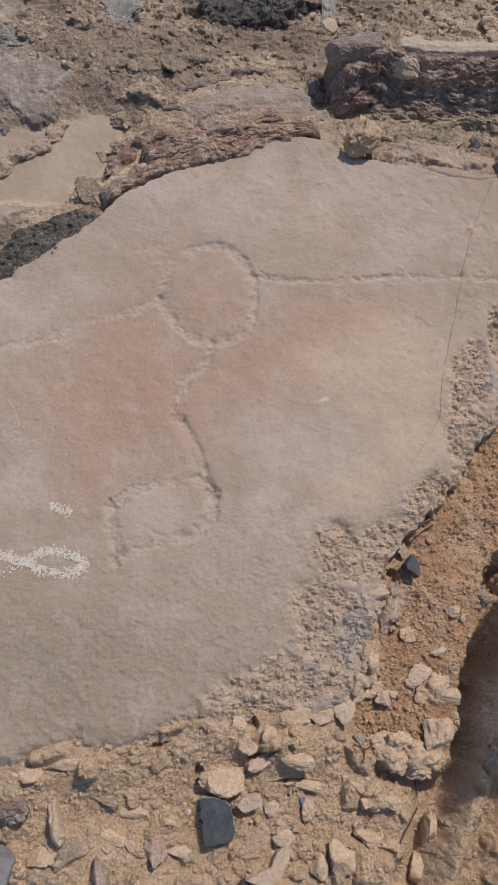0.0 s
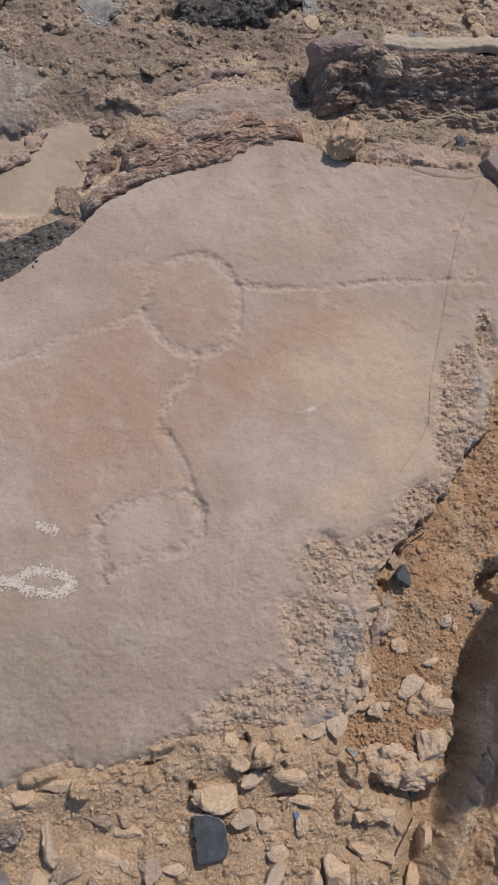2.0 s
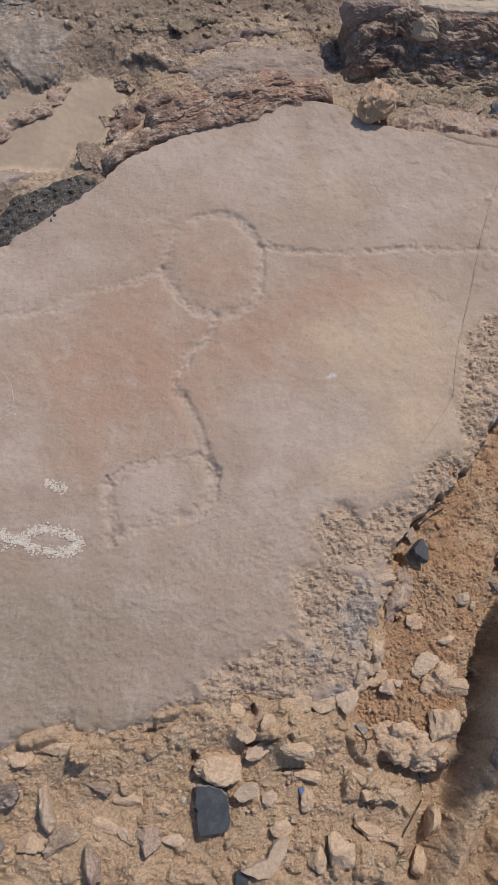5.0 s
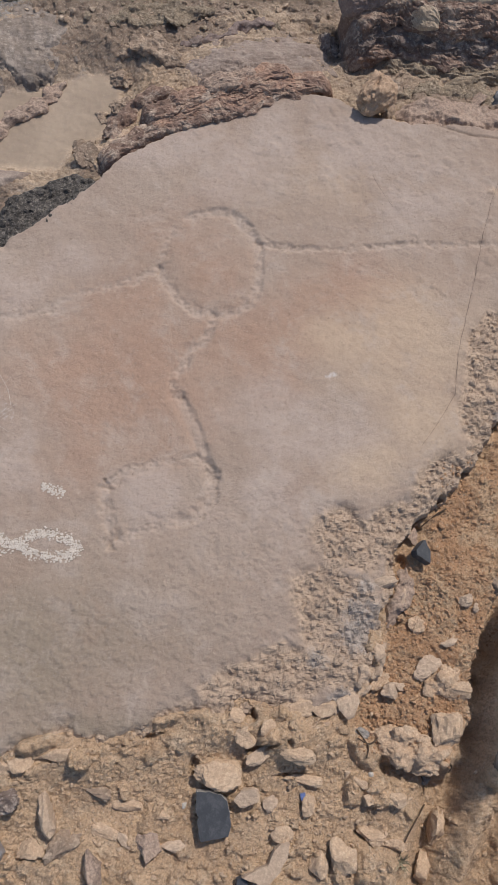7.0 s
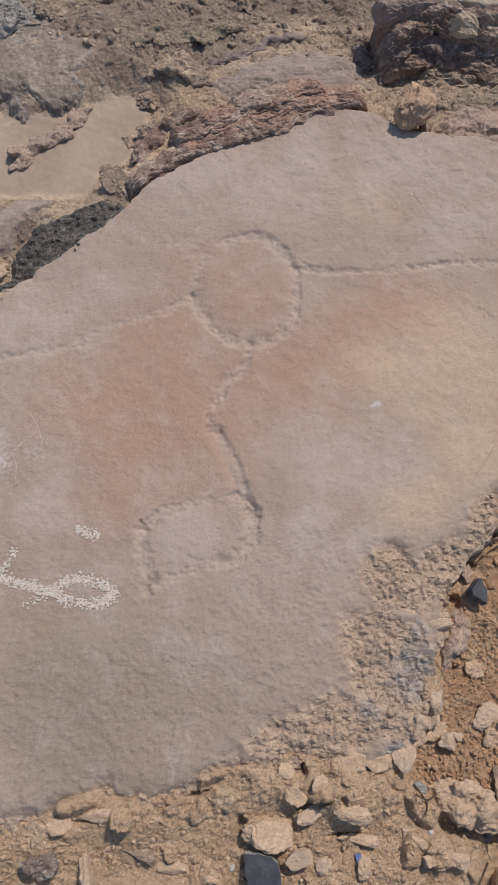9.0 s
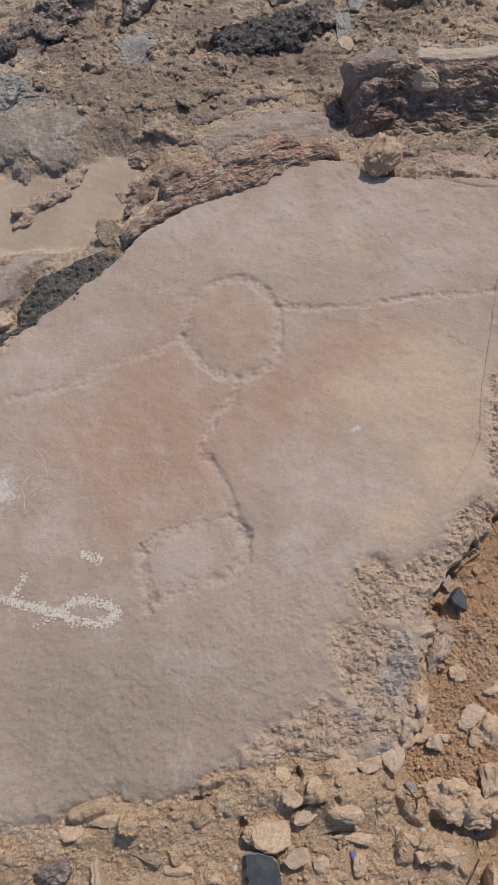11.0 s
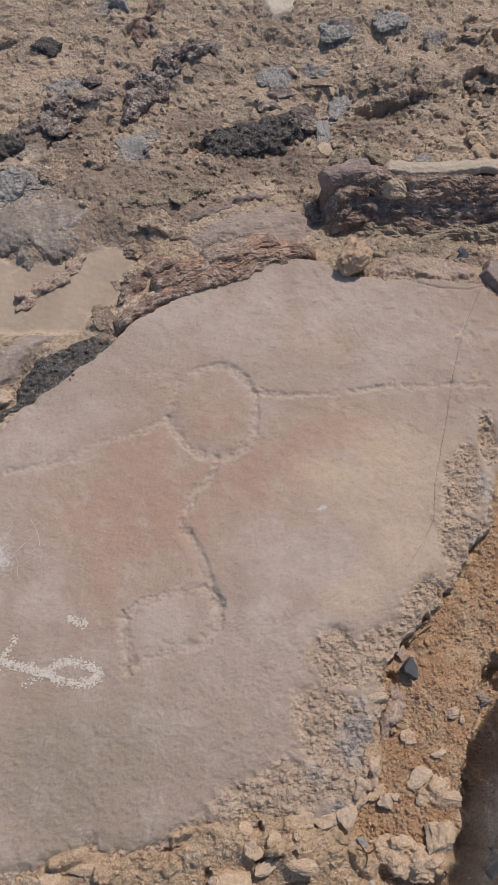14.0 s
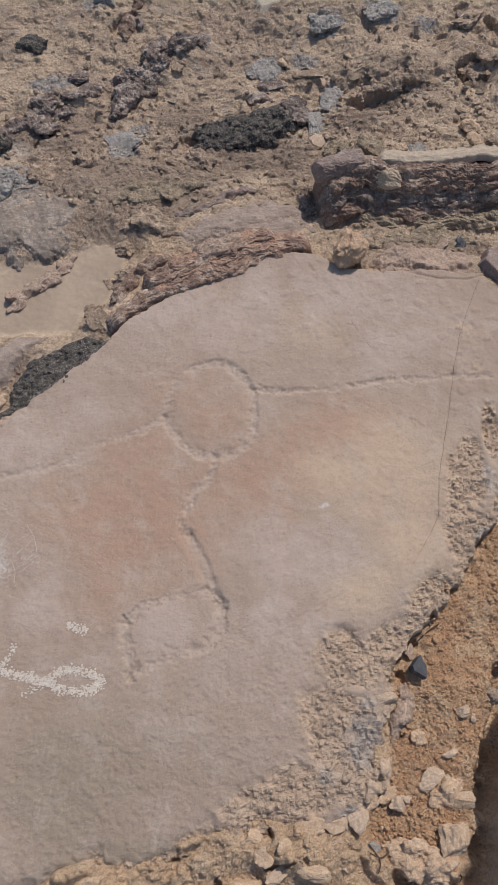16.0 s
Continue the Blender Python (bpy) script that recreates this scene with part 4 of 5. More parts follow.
def bed_mesh(name, edge, profile, material, seed, rough=0.008, step=0.0035, beds=60.0, blunt=0.03):
    """A bed of rock along its upper front edge (x, y). profile: metres forward of that edge, and height, from the back over the top and down the front."""
    e = np.array(rounded(edge, 8))
    run = np.concatenate([[0], np.cumsum(np.hypot(*np.diff(e, axis=0).T))])
    u = steps(0, run[-1], step)
    ex, ey = np.interp(u, run, e[:, 0]), np.interp(u, run, e[:, 1])
    tx, ty = np.gradient(ex), np.gradient(ey)
    size = np.hypot(tx, ty)
    fx, fy = ty / size, -tx / size                       # forward, away from the bank
    pr = np.array(profile)
    arc = np.concatenate([[0], np.cumsum(np.hypot(*np.diff(pr, axis=0).T))])
    v = steps(0, arc[-1], step * 0.8)
    ps, pz = np.interp(v, arc, pr[:, 0]), np.interp(v, arc, pr[:, 1])
    ns, nz = np.gradient(pz), -np.gradient(ps)           # outward across the profile
    ln = np.hypot(ns, nz) + 1e-9
    ns, nz = -ns / ln, -nz / ln
    uu, vv = np.meshgrid(u, v, indexing="ij")
    push = rough * (1.5 * rough_sum(uu, vv * 1.6, 9, 3, seed, 0.6) + 0.9 * rough_sum(uu * 0.35, vv, beds, 3, seed + 5, 0.65) + 0.45 * rough_sum(uu, vv, 70, 4, seed + 9, 0.75)
                    + 1.2 * np.abs(rough_sum(uu * 0.5, vv, 22, 2, seed + 13, 0.6)) - 0.3)
    end = np.minimum(smooth(uu, 0, blunt), smooth(u[-1] - uu, 0, blunt)) ** 0.35
    cs, cz = pr[:, 0].mean(), pr[:, 1].min()
    s = (cs + (ps - cs) * end) + push * ns
    z = (cz + (pz - cz) * end) + push * nz
    wobble = 0.012 * rough_sum(uu, vv * 0.2, 14, 3, seed + 17, 0.6)
    s = s + wobble
    points = np.stack([ex[:, None] + fx[:, None] * s, ey[:, None] + fy[:, None] * s, z], -1).reshape(-1, 3)
    index = np.arange(len(u) * len(v)).reshape(len(u), len(v))
    quads = np.stack([index[:-1, :-1], index[:-1, 1:], index[1:, 1:], index[1:, :-1]], -1).reshape(-1, 4)
    return joined(name, [(points, quads)], material)


def under_thing(ob, parent):
    """Makes ob a part of parent and leaves it where it is."""
    ob.parent = parent
    ob.matrix_parent_inverse = Matrix.Translation(parent.location).inverted()
    return ob


# layered rim above the slab
RIM = [(-0.318, 0.540), (-0.293, 0.570), (-0.238, 0.622), (-0.193, 0.659), (-0.133, 0.696), (-0.058, 0.735), (0.000, 0.775), (0.060, 0.803), (0.118, 0.818)]
rim = holder("layered_rim_rock", RIM[3][0], RIM[3][1], "thin rusty and purple rock layers rising along the slab edge", "rock ledge")
for k, (back, top, cut, material, label) in enumerate((
        (0.006, 0.005, (0, 8), LEDGE_STONE, "dark purple lowest layer"), (0.018, 0.009, (2, 9), RED, "rusty red thin layer"), (0.030, 0.013, (3, 9), RED, "rusty red thin layer"),
        (0.040, 0.016, (2, 7), LEDGE_STONE, "dark thin layer"), (0.052, 0.018, (3, 8), RED, "rusty red thin layer"), (0.066, 0.019, (4, 7), PINK, "pinkish thin layer"))):
    line = [(x - 0.60 * back, y + 0.80 * back) for x, y in RIM[cut[0]:cut[1]]]
    profile = [(-0.060, -0.050), (-0.040, top - 0.012), (-0.014, top), (0.0, top - 0.001), (0.003, top - 0.005), (0.003, top - 0.016), (0.0, -0.025)]
    under_thing(new("layer", bed_mesh("layer", line, profile, material, 211 + 7 * k, 0.0050, 0.0026, 120.0)), rim)["label"] = label
sheet_part("layer", [(-0.221, 0.803), (-0.212, 0.870), (-0.147, 0.939), (-0.096, 0.975), (-0.019, 1.010), (0.059, 1.010), (0.099, 0.916), (0.070, 0.850), (-0.02, 0.830), (-0.078, 0.845), (-0.157, 0.815)],
           0.010, LILAC, rim, 263, "pale lilac smooth layer", rough=0.0045, ragged=0.034, bed=24, stretch=0.5, lean=(0, -0.05), blend=0.05, layers=(0.06, 0.004))

# dark stepped ledge with a sandy lip
TOP_EDGE = [(0.099, 1.001), (0.166, 1.040), (0.205, 1.052), (0.262, 1.043), (0.336, 1.052), (0.430, 1.078), (0.500, 1.093), (0.552, 1.112)]
ledge = holder("dark_rock_ledge", TOP_EDGE[2][0], TOP_EDGE[2][1], "dark purple brown bedded rock ledge above the slab", "rock ledge")
for k, (forward, span, material, label, rough, profile) in enumerate((
        (0.0, (0, 8), LEDGE_STONE, "purple brown upper bed", 0.0075, [(-0.06, -0.06), (-0.045, 0.026), (-0.022, 0.042), (-0.004, 0.050), (0.008, 0.044), (0.022, 0.030), (0.036, 0.016), (0.038, -0.004), (0.020, -0.05)]),
        (0.034, (0, 8), DARK, "dark middle bed", 0.0075, [(-0.06, -0.05), (-0.03, 0.006), (-0.006, 0.010), (0.006, 0.006), (0.020, -0.006), (0.024, -0.020), (0.005, -0.07)]),
        (0.056, (0, 8), LEDGE_STONE, "purple brown lower bed", 0.0075, [(-0.06, -0.06), (-0.03, -0.015), (-0.006, -0.013), (0.008, -0.020), (0.020, -0.032), (0.018, -0.08)]),
        (0.086, (1, 8), OLIVE, "yellowish grey crumbly lowest bed", 0.009, [(-0.06, -0.07), (-0.03, -0.030), (0.0, -0.032), (0.02, -0.042), (0.034, -0.060), (0.034, -0.09)]))):
    line = [(x + 0.25 * forward, y - 0.97 * forward) for x, y in TOP_EDGE[span[0]:span[1]]]
    under_thing(new("bed", bed_mesh("bed", line, profile, material, 251 + 2 * k, rough)), ledge)["label"] = label
under_thing(new("cap", bed_mesh("cap", [(0.094, 1.006), (0.130, 1.027), (0.168, 1.044), (0.208, 1.056)], [(-0.06, 0.01), (-0.045, 0.046), (-0.01, 0.058), (0.004, 0.055), (0.012, 0.036), (0.010, 0.02)], DUSKY, 259, 0.004, blunt=0.012)), ledge)["label"] = "smooth dusky purple cap stone"
lip_line = [(x - 0.007, y + 0.029) for x, y in [(0.222, 1.046)] + TOP_EDGE[3:]]
lip_profile = [(-0.06, -0.02), (-0.035, 0.042), (-0.010, 0.052), (0.004, 0.051), (0.012, 0.036)]
under_thing(new("lip", bed_mesh("lip", lip_line, lip_profile, DUST, 263, 0.0022)), ledge)["label"] = "pale sandy upper lip"
patch_profile = [(-0.014, 0.040), (0.0, 0.0530), (0.010, 0.0475), (0.024, 0.0335), (0.032, 0.0190), (0.028, 0.008)]
under_thing(new("crust", bed_mesh("crust", [(0.222, 1.047), (0.245, 1.043), (0.270, 1.042), (0.298, 1.046)], patch_profile, YELLOW, 267, 0.0045, blunt=0.03)), ledge)["label"] = "yellowish lichened patch"
sheet_part("foot", [(0.240, 0.826), (0.284, 0.881), (0.380, 0.899), (0.460, 0.890), (0.492, 0.845), (0.465, 0.823), (0.388, 0.807), (0.318, 0.802), (0.273, 0.800)],
           0.012, PINK, ledge, 269, "pinkish foot of bedded rock", rough=0.006, ragged=0.020, blend=0.02)
plate, _ = rock_sheet("purple_rock_plate", [(0.490, 0.842), (0.508, 0.900), (0.600, 0.950), (0.720, 0.920), (0.720, 0.560), (0.610, 0.600), (0.588, 0.690), (0.560, 0.768)], 0.030, DUSKY,
                      "smooth dusky purple rock plate beside the slab", "rock", 293, rough=0.002, ragged=0.006, blend=0.010)

# black crust beside the sand
CRUST = [(-0.560, 0.262), (-0.541, 0.320), (-0.510, 0.345), (-0.516, 0.378), (-0.500, 0.431), (-0.484, 0.468), (-0.429, 0.507), (-0.382, 0.540), (-0.316, 0.534), (-0.313, 0.500), (-0.346, 0.464), (-0.373, 0.420), (-0.410, 0.384), (-0.469, 0.332), (-0.500, 0.310), (-0.543, 0.268)]
crust, _ = rock_sheet("crusted_rock", CRUST, 0.012, BLACK, "low rock covered in bumpy black lichen crust", "rock", 281, rough=0.005, ragged=0.009, pock=0.0050, step=0.0022, blend=0.012)
RIND = [(-0.611, 0.437), (-0.572, 0.486), (-0.531, 0.529), (-0.466, 0.537), (-0.495, 0.495), (-0.521, 0.445), (-0.532, 0.393), (-0.586, 0.355)]
rind, _ = rock_sheet("weathered_rock", RIND, 0.012, LILAC, "smooth lilac grey rock band beside the black crust", "rock", 283, rough=0.002, ragged=0.008)
bed, _ = rock_sheet("smooth_grey_rock", GREY_BED, 0.006, SMOOTH_GREY, "smooth lilac grey rock sloping into the sand", "rock", 287, rough=0.004, ragged=0.06, lean=(0, -0.05), blend=0.03)
PALE_PLATE = [(-0.187, 1.814), (-0.157, 1.688), (-0.131, 1.628), (-0.097, 1.648), (-0.072, 1.675), (-0.087, 1.832)]
plate, _ = rock_sheet("pale_flat_stone", PALE_PLATE, 0.006, LIP, "pale flat stone set in the bank", "stone", 291, rough=0.001, ragged=0.006, blend=0.010)


def bank_rock(material, label, spine, radius, number, seed, **more):
    return crag("rock_outcrop", label, "rock", material, spine, radius, number, seed, **more)


bank_rock(BLACK, "knobbly black lichened rock set in the bank", [(-0.225, 1.150), (-0.150, 1.205), (-0.070, 1.240), (0.005, 1.285)], 0.042, 46, 501, flat=0.5, bumpy=0.45)
bank_rock(DARK, "dark jagged rock ridge with pale top in the bank", [(-0.465, 1.235), (-0.455, 1.320), (-0.405, 1.400), (-0.350, 1.470), (-0.275, 1.520)], 0.044, 22, 507, flat=0.75)
bank_rock(DARK, "dark brown jagged rock rib in the bank", [(-0.765, 1.085), (-0.690, 1.165), (-0.600, 1.250), (-0.520, 1.338)], 0.038, 22, 511, flat=0.6)
bank_rock(LEDGE_STONE, "small dark rock ridge in the bank", [(-0.498, 1.495), (-0.478, 1.560), (-0.468, 1.635)], 0.028, 10, 513)
bank_rock(BLACK, "black crusted rounded rock in the bank", [(-0.755, 1.420), (-0.715, 1.432)], 0.040, 4, 515, bumpy=0.25)
bank_rock(BLACK, "black crusted rock at the edge of the bank", [(-0.800, 1.050), (-0.750, 1.075), (-0.715, 1.090)], 0.034, 9, 516)
bank_rock(BROWN, "brown overhanging rock above a shaded hollow", [(0.200, 1.415), (0.245, 1.432), (0.300, 1.455), (0.345, 1.452)], 0.034, 12, 517, flat=0.55)
bank_rock(DARK, "dark rough rock in the bank", [(-0.040, 1.300), (0.000, 1.325), (0.035, 1.300)], 0.034, 9, 521, flat=0.6)
bank_rock(DARK, "small dark lichened rock in the bank", [(-0.125, 1.340), (-0.090, 1.352), (-0.060, 1.350)], 0.024, 7, 523)
bank_rock(DUSKY, "thin dark rock rib in the bank", [(-0.237, 0.898), (-0.180, 0.940), (-0.110, 0.998), (-0.045, 1.028)], 0.016, 18, 527, flat=0.6)
bank_rock(BROWN, "brown crumbly rock at the edge of the sand", [(-0.350, 0.850), (-0.300, 0.868), (-0.240, 0.850)], 0.034, 14, 529, flat=0.5)
bank_rock(BROWN, "brown flat rock over a shaded hollow", [(0.455, 1.500), (0.500, 1.530), (0.560, 1.550)], 0.040, 12, 533, flat=0.4)
bank_rock(PINK, "pinkish crumbly rib of rock rising from the sand", [(-0.578, 0.598), (-0.560, 0.640), (-0.535, 0.672), (-0.505, 0.695), (-0.485, 0.730), (-0.462, 0.760)], 0.022, 22, 535, flat=0.55)
bank_rock(LEDGE_STONE, "dark crumbly rocks at the end of the rim", [(-0.322, 0.632), (-0.318, 0.690), (-0.278, 0.735), (-0.215, 0.765)], 0.026, 18, 537, flat=0.7)
bank_rock(PALE, "pale knobbly crust between rim and sand", [(-0.360, 0.585), (-0.325, 0.610), (-0.290, 0.650)], 0.030, 12, 539, flat=0.4)
bank_rock(BROWN, "small brown crumbly rock beside the sand", [(-0.398, 0.612), (-0.375, 0.632)], 0.022, 5, 541, flat=0.5)
bank_rock(BROWN, "brown stone lying on the sand", [(-0.372, 0.700), (-0.360, 0.712)], 0.018, 3, 543, flat=0.6)
bank_rock(OLIVE, "yellowish crumbly rock beneath the ledge", [(0.250, 0.880), (0.330, 0.905), (0.420, 0.925), (0.500, 0.930)], 0.026, 22, 545, flat=0.5)
bank_rock(GREY, "pale grey pitted rock beside the smooth rock", [(-0.740, 0.900), (-0.690, 0.935), (-0.620, 0.965)], 0.040, 16, 547, flat=0.35)

bank_rock(PALE, "pale knobbly stones beside the black crust", [(-0.575, 0.330), (-0.548, 0.352), (-0.530, 0.378)], 0.020, 9, 577, flat=0.6)
bank_rock(BROWN, "brown lichened rock beside the lilac band", [(-0.600, 0.440), (-0.570, 0.468), (-0.545, 0.492)], 0.022, 9, 579, flat=0.5)
CLOD = rock_material("tan_soil_clod", (0.58, 0.405, 0.275), (0.50, 0.34, 0.225), (0.64, 0.475, 0.34), 30, 0.004, speckle=0.4)
crag("soil_clod", "crumbly tan soil shelf broken off above the gully", "soil clod", CLOD, [(0.372, -0.392), (0.415, -0.398), (0.455, -0.412), (0.488, -0.400)], 0.024, 20, 551, flat=0.9)
crag("soil_clod", "crumbly tan soil lump on the gully's brink", "soil clod", CLOD, [(0.492, -0.270), (0.470, -0.288), (0.452, -0.300)], 0.024, 8, 553, flat=0.7)
crag("rock_flake", "pinkish broken rock pieces along the slab's edge", "rock", PINK, [(0.386, -0.110), (0.376, -0.160), (0.372, -0.205)], 0.020, 12, 555, flat=0.6)
crag("rock_flake", "pale broken rock pieces below the flaked slab", "rock", PALE, [(0.352, -0.250), (0.345, -0.300), (0.318, -0.350)], 0.018, 12, 557, flat=0.5)
bank_rock(OLIVE, "low yellowish rock lump in the bank", [(0.120, 1.180), (0.200, 1.200), (0.300, 1.190)], 0.034, 12, 561, flat=0.35)
bank_rock(BROWN, "low brown rock lump in the bank", [(-0.330, 1.110), (-0.260, 1.130), (-0.190, 1.115)], 0.040, 12, 563, flat=0.3)
bank_rock(GREY, "pale grey lichened rock in the bank", [(-0.120, 1.440), (-0.080, 1.460), (-0.050, 1.455)], 0.034, 10, 565, flat=0.2, bumpy=0.45)
bank_rock(GREY, "blue grey lichened knobbly rock in the bank", [(0.090, 1.345), (0.100, 1.385), (0.105, 1.420)], 0.028, 10, 567, flat=0.2, bumpy=0.45)
bank_rock(GREY, "grey lichened knobbly patch of rock in the bank", [(0.040, 1.600), (0.075, 1.620)], 0.040, 8, 569, flat=0.2, bumpy=0.45)
bank_rock(GREY, "grey lichened rock patch high in the bank", [(0.170, 1.650), (0.240, 1.665)], 0.038, 9, 571, flat=0.2, bumpy=0.45)
bank_rock(OLIVE, "yellowish crumbly rock rib in the bank", [(-0.400, 0.930), (-0.330, 0.955), (-0.260, 0.985), (-0.190, 1.020)], 0.030, 18, 573, flat=0.3)
bank_rock(BROWN, "brown crusted rock shelf in the bank", [(-0.640, 1.010), (-0.560, 1.030), (-0.480, 1.060)], 0.045, 14, 575, flat=0.22)

# ---------------------------------------------------------------- stones
KINDS = {
    "t": (TAN, "tan sandstone stone embedded in sandy rubble", 4, 0.20),
    "p": (PALE, "pale angular stone embedded in sandy rubble", 5, 0.18),
    "b": (BROWN, "brown rough stone lodged in the ground", 3, 0.34),
    "g": (GREY, "grey lichened rough stone in the bank", 5, 0.34),
    "d": (DARK, "dark crusted rough rock in the bank", 5, 0.36),
    "k": (BLACK, "black lichened knobbly rock in the bank", 4, 0.42),
    "n": (PINK, "pinkish sandstone stone in the rubble", 7, 0.18),
    "w": (WHITE, "small white pebble in the rubble", 6, 0.12),
    "r": (CLOD, "rusty lumpy clod of soil and rock", 2, 0.36),
    "o": (BUFF, "tan pitted rounded stone lying on the slab edge", 1, 0.22),
    "s": (SLATE, "blue grey slate pebble", 6, 0.12),
}
count = 0


def scatter(rows, group, sink=0.30, category="stone", base=None, squash=1.0):
    """rows: x, y, length, width, turn, height against width, kind."""
    global count
    for x, y, length, width, turn, tall, kind in rows:
        material, label, cuts, bumpy = KINDS[kind]
        count += 1
        height = width * tall * squash
        me = stone_mesh("stone", 400 + count * 7, length * 1.06, width * 1.06, height, cuts, bumpy)
        me.materials.append(material)
        ob = tagged(new("stone", me), label, category, group)
        r = random.Random(count)
        ob.matrix_world = pose(x, y, (top_at(x, y) if base is None else base) + height * (0.42 - sink), r.uniform(-8, 8), r.uniform(-8, 8), turn)


scatter([
    (0.185, 0.823, 0.088, 0.067, 73, 1.0, "o"),
], "stones on the slab", -0.08, base=-0.006)
scatter([
    (0.226, 0.820, 0.040, 0.032, 72, 0.8, "b"),
    (-0.357, 0.584, 0.053, 0.049, 37, 0.8, "b"),
    (-0.321, 0.719, 0.054, 0.053, 27, 0.7, "b"),
], "stones round the slab rim")
scatter([
    (0.579, 0.470, 0.049, 0.072, 32, 0.6, "d"),
], "stones round the slab rim")
scatter([
    (0.450, 0.920, 0.033, 0.036, 14, 0.6, "s"),
    (0.410, 0.910, 0.051, 0.035, 26, 0.6, "n"),
    (0.465, 1.304, 0.049, 0.051, 72, 0.7, "t"),
], "stones round the slab rim")
scatter([
    (0.123, -0.491, 0.069, 0.054, -9, 0.7, "t"),
    (0.172, -0.521, 0.045, 0.039, 9, 0.7, "p"),
    (0.213, -0.525, 0.028, 0.027, 8, 0.5, "p"),
    (0.041, -0.621, 0.046, 0.046, 9, 0.7, "n"),
    (0.077, -0.616, 0.040, 0.018, 18, 0.7, "p"),
    (-0.126, -0.605, 0.028, 0.071, 21, 0.75, "p"),
    (-0.204, -0.594, 0.050, 0.039, 29, 0.8, "d"),
    (-0.037, -0.662, 0.027, 0.061, 17, 0.7, "n"),
    (-0.093, -0.643, 0.060, 0.035, 64, 0.5, "b"),
    (0.051, -0.574, 0.020, 0.015, 9, 0.8, "t"),
    (-0.184, -0.536, 0.038, 0.023, 33, 0.7, "t"),
    (-0.210, -0.547, 0.023, 0.019, 10, 0.8, "t"),
], "stones in the rubble")
scatter([
    (0.079, -0.555, 0.011, 0.013, -10, 0.7, "w"),
    (-0.129, -0.512, 0.055, 0.017, 17, 0.6, "t"),
    (0.157, -0.434, 0.036, 0.033, 9, 0.7, "t"),
    (0.186, -0.413, 0.029, 0.024, 27, 0.7, "t"),
    (0.184, -0.458, 0.043, 0.023, 24, 0.6, "p"),
    (0.244, -0.439, 0.059, 0.030, 0, 0.7, "t"),
    (0.134, -0.403, 0.034, 0.024, 10, 0.7, "t"),
    (-0.006, -0.569, 0.066, 0.029, -9, 0.4, "t"),
    (-0.033, -0.615, 0.046, 0.024, -9, 0.5, "t"),
    (0.000, -0.618, 0.045, 0.018, -22, 0.6, "p"),
    (-0.143, -0.657, 0.043, 0.034, 28, 0.5, "t"),
    (-0.056, -0.559, 0.041, 0.020, -4, 0.6, "b"),
], "stones in the rubble")
scatter([
    (0.441, -0.271, 0.054, 0.045, 10, 0.7, "p"),
    (0.388, -0.319, 0.035, 0.030, 29, 0.8, "p"),
    (0.403, -0.307, 0.022, 0.019, 10, 0.7, "p"),
    (0.486, -0.360, 0.052, 0.074, -1, 0.7, "t"),
    (0.458, -0.415, 0.066, 0.042, -19, 0.6, "r"),
    (0.505, -0.297, 0.062, 0.032, 10, 0.6, "t"),
    (0.492, -0.144, 0.026, 0.028, 28, 0.7, "p"),
    (0.514, -0.154, 0.014, 0.017, 12, 0.7, "p"),
    (0.347, -0.394, 0.031, 0.018, -13, 0.5, "g"),
    (0.373, -0.454, 0.009, 0.014, 27, 0.6, "w"),
    (0.334, -0.462, 0.015, 0.012, 11, 0.7, "p"),
    (0.354, -0.468, 0.027, 0.014, -28, 0.7, "t"),
], "stones in the red soil")
scatter([
    (0.386, -0.545, 0.048, 0.030, 0, 0.8, "t"),
    (0.504, -0.524, 0.025, 0.065, 0, 1.0, "t"),
    (0.487, -0.584, 0.035, 0.045, 2, 1.0, "t"),
    (0.243, -0.568, 0.034, 0.029, 8, 0.7, "t"),
    (0.274, -0.515, 0.025, 0.038, 11, 0.6, "t"),
    (0.474, -0.221, 0.029, 0.014, 29, 0.7, "p"),
    (0.391, -0.145, 0.021, 0.016, 11, 0.7, "n"),
    (0.342, -0.150, 0.047, 0.025, 25, 0.5, "p"),
    (0.419, -0.204, 0.031, 0.026, 9, 0.6, "r"),
    (0.477, -0.453, 0.020, 0.019, 27, 0.7, "g"),
    (0.418, -0.483, 0.029, 0.022, 8, 0.7, "t"),
    (0.343, -0.585, 0.039, 0.051, 18, 0.5, "t"),
], "stones in the red soil")
scatter([
    (0.391, -0.047, 0.021, 0.037, -5, 0.6, "n"),
    (0.382, -0.166, 0.019, 0.043, -16, 0.6, "p"),
    (0.367, -0.306, 0.041, 0.019, 47, 0.7, "r"),
    (0.272, -0.366, 0.041, 0.028, 10, 0.5, "t"),
    (0.311, -0.356, 0.034, 0.043, -10, 0.5, "p"),
    (0.232, -0.373, 0.050, 0.029, 0, 0.6, "t"),
    (0.551, -0.109, 0.044, 0.032, 11, 0.6, "b"),
    (0.370, -0.493, 0.023, 0.018, 10, 0.7, "t"),
    (0.306, -0.599, 0.029, 0.042, 16, 0.6, "t"),
    (0.259, -0.484, 0.065, 0.020, 5, 0.7, "t"),
    (0.427, -0.554, 0.029, 0.020, 8, 0.7, "r"),
    (0.582, -0.384, 0.030, 0.057, -6, 0.6, "b"),
], "stones in the red soil")
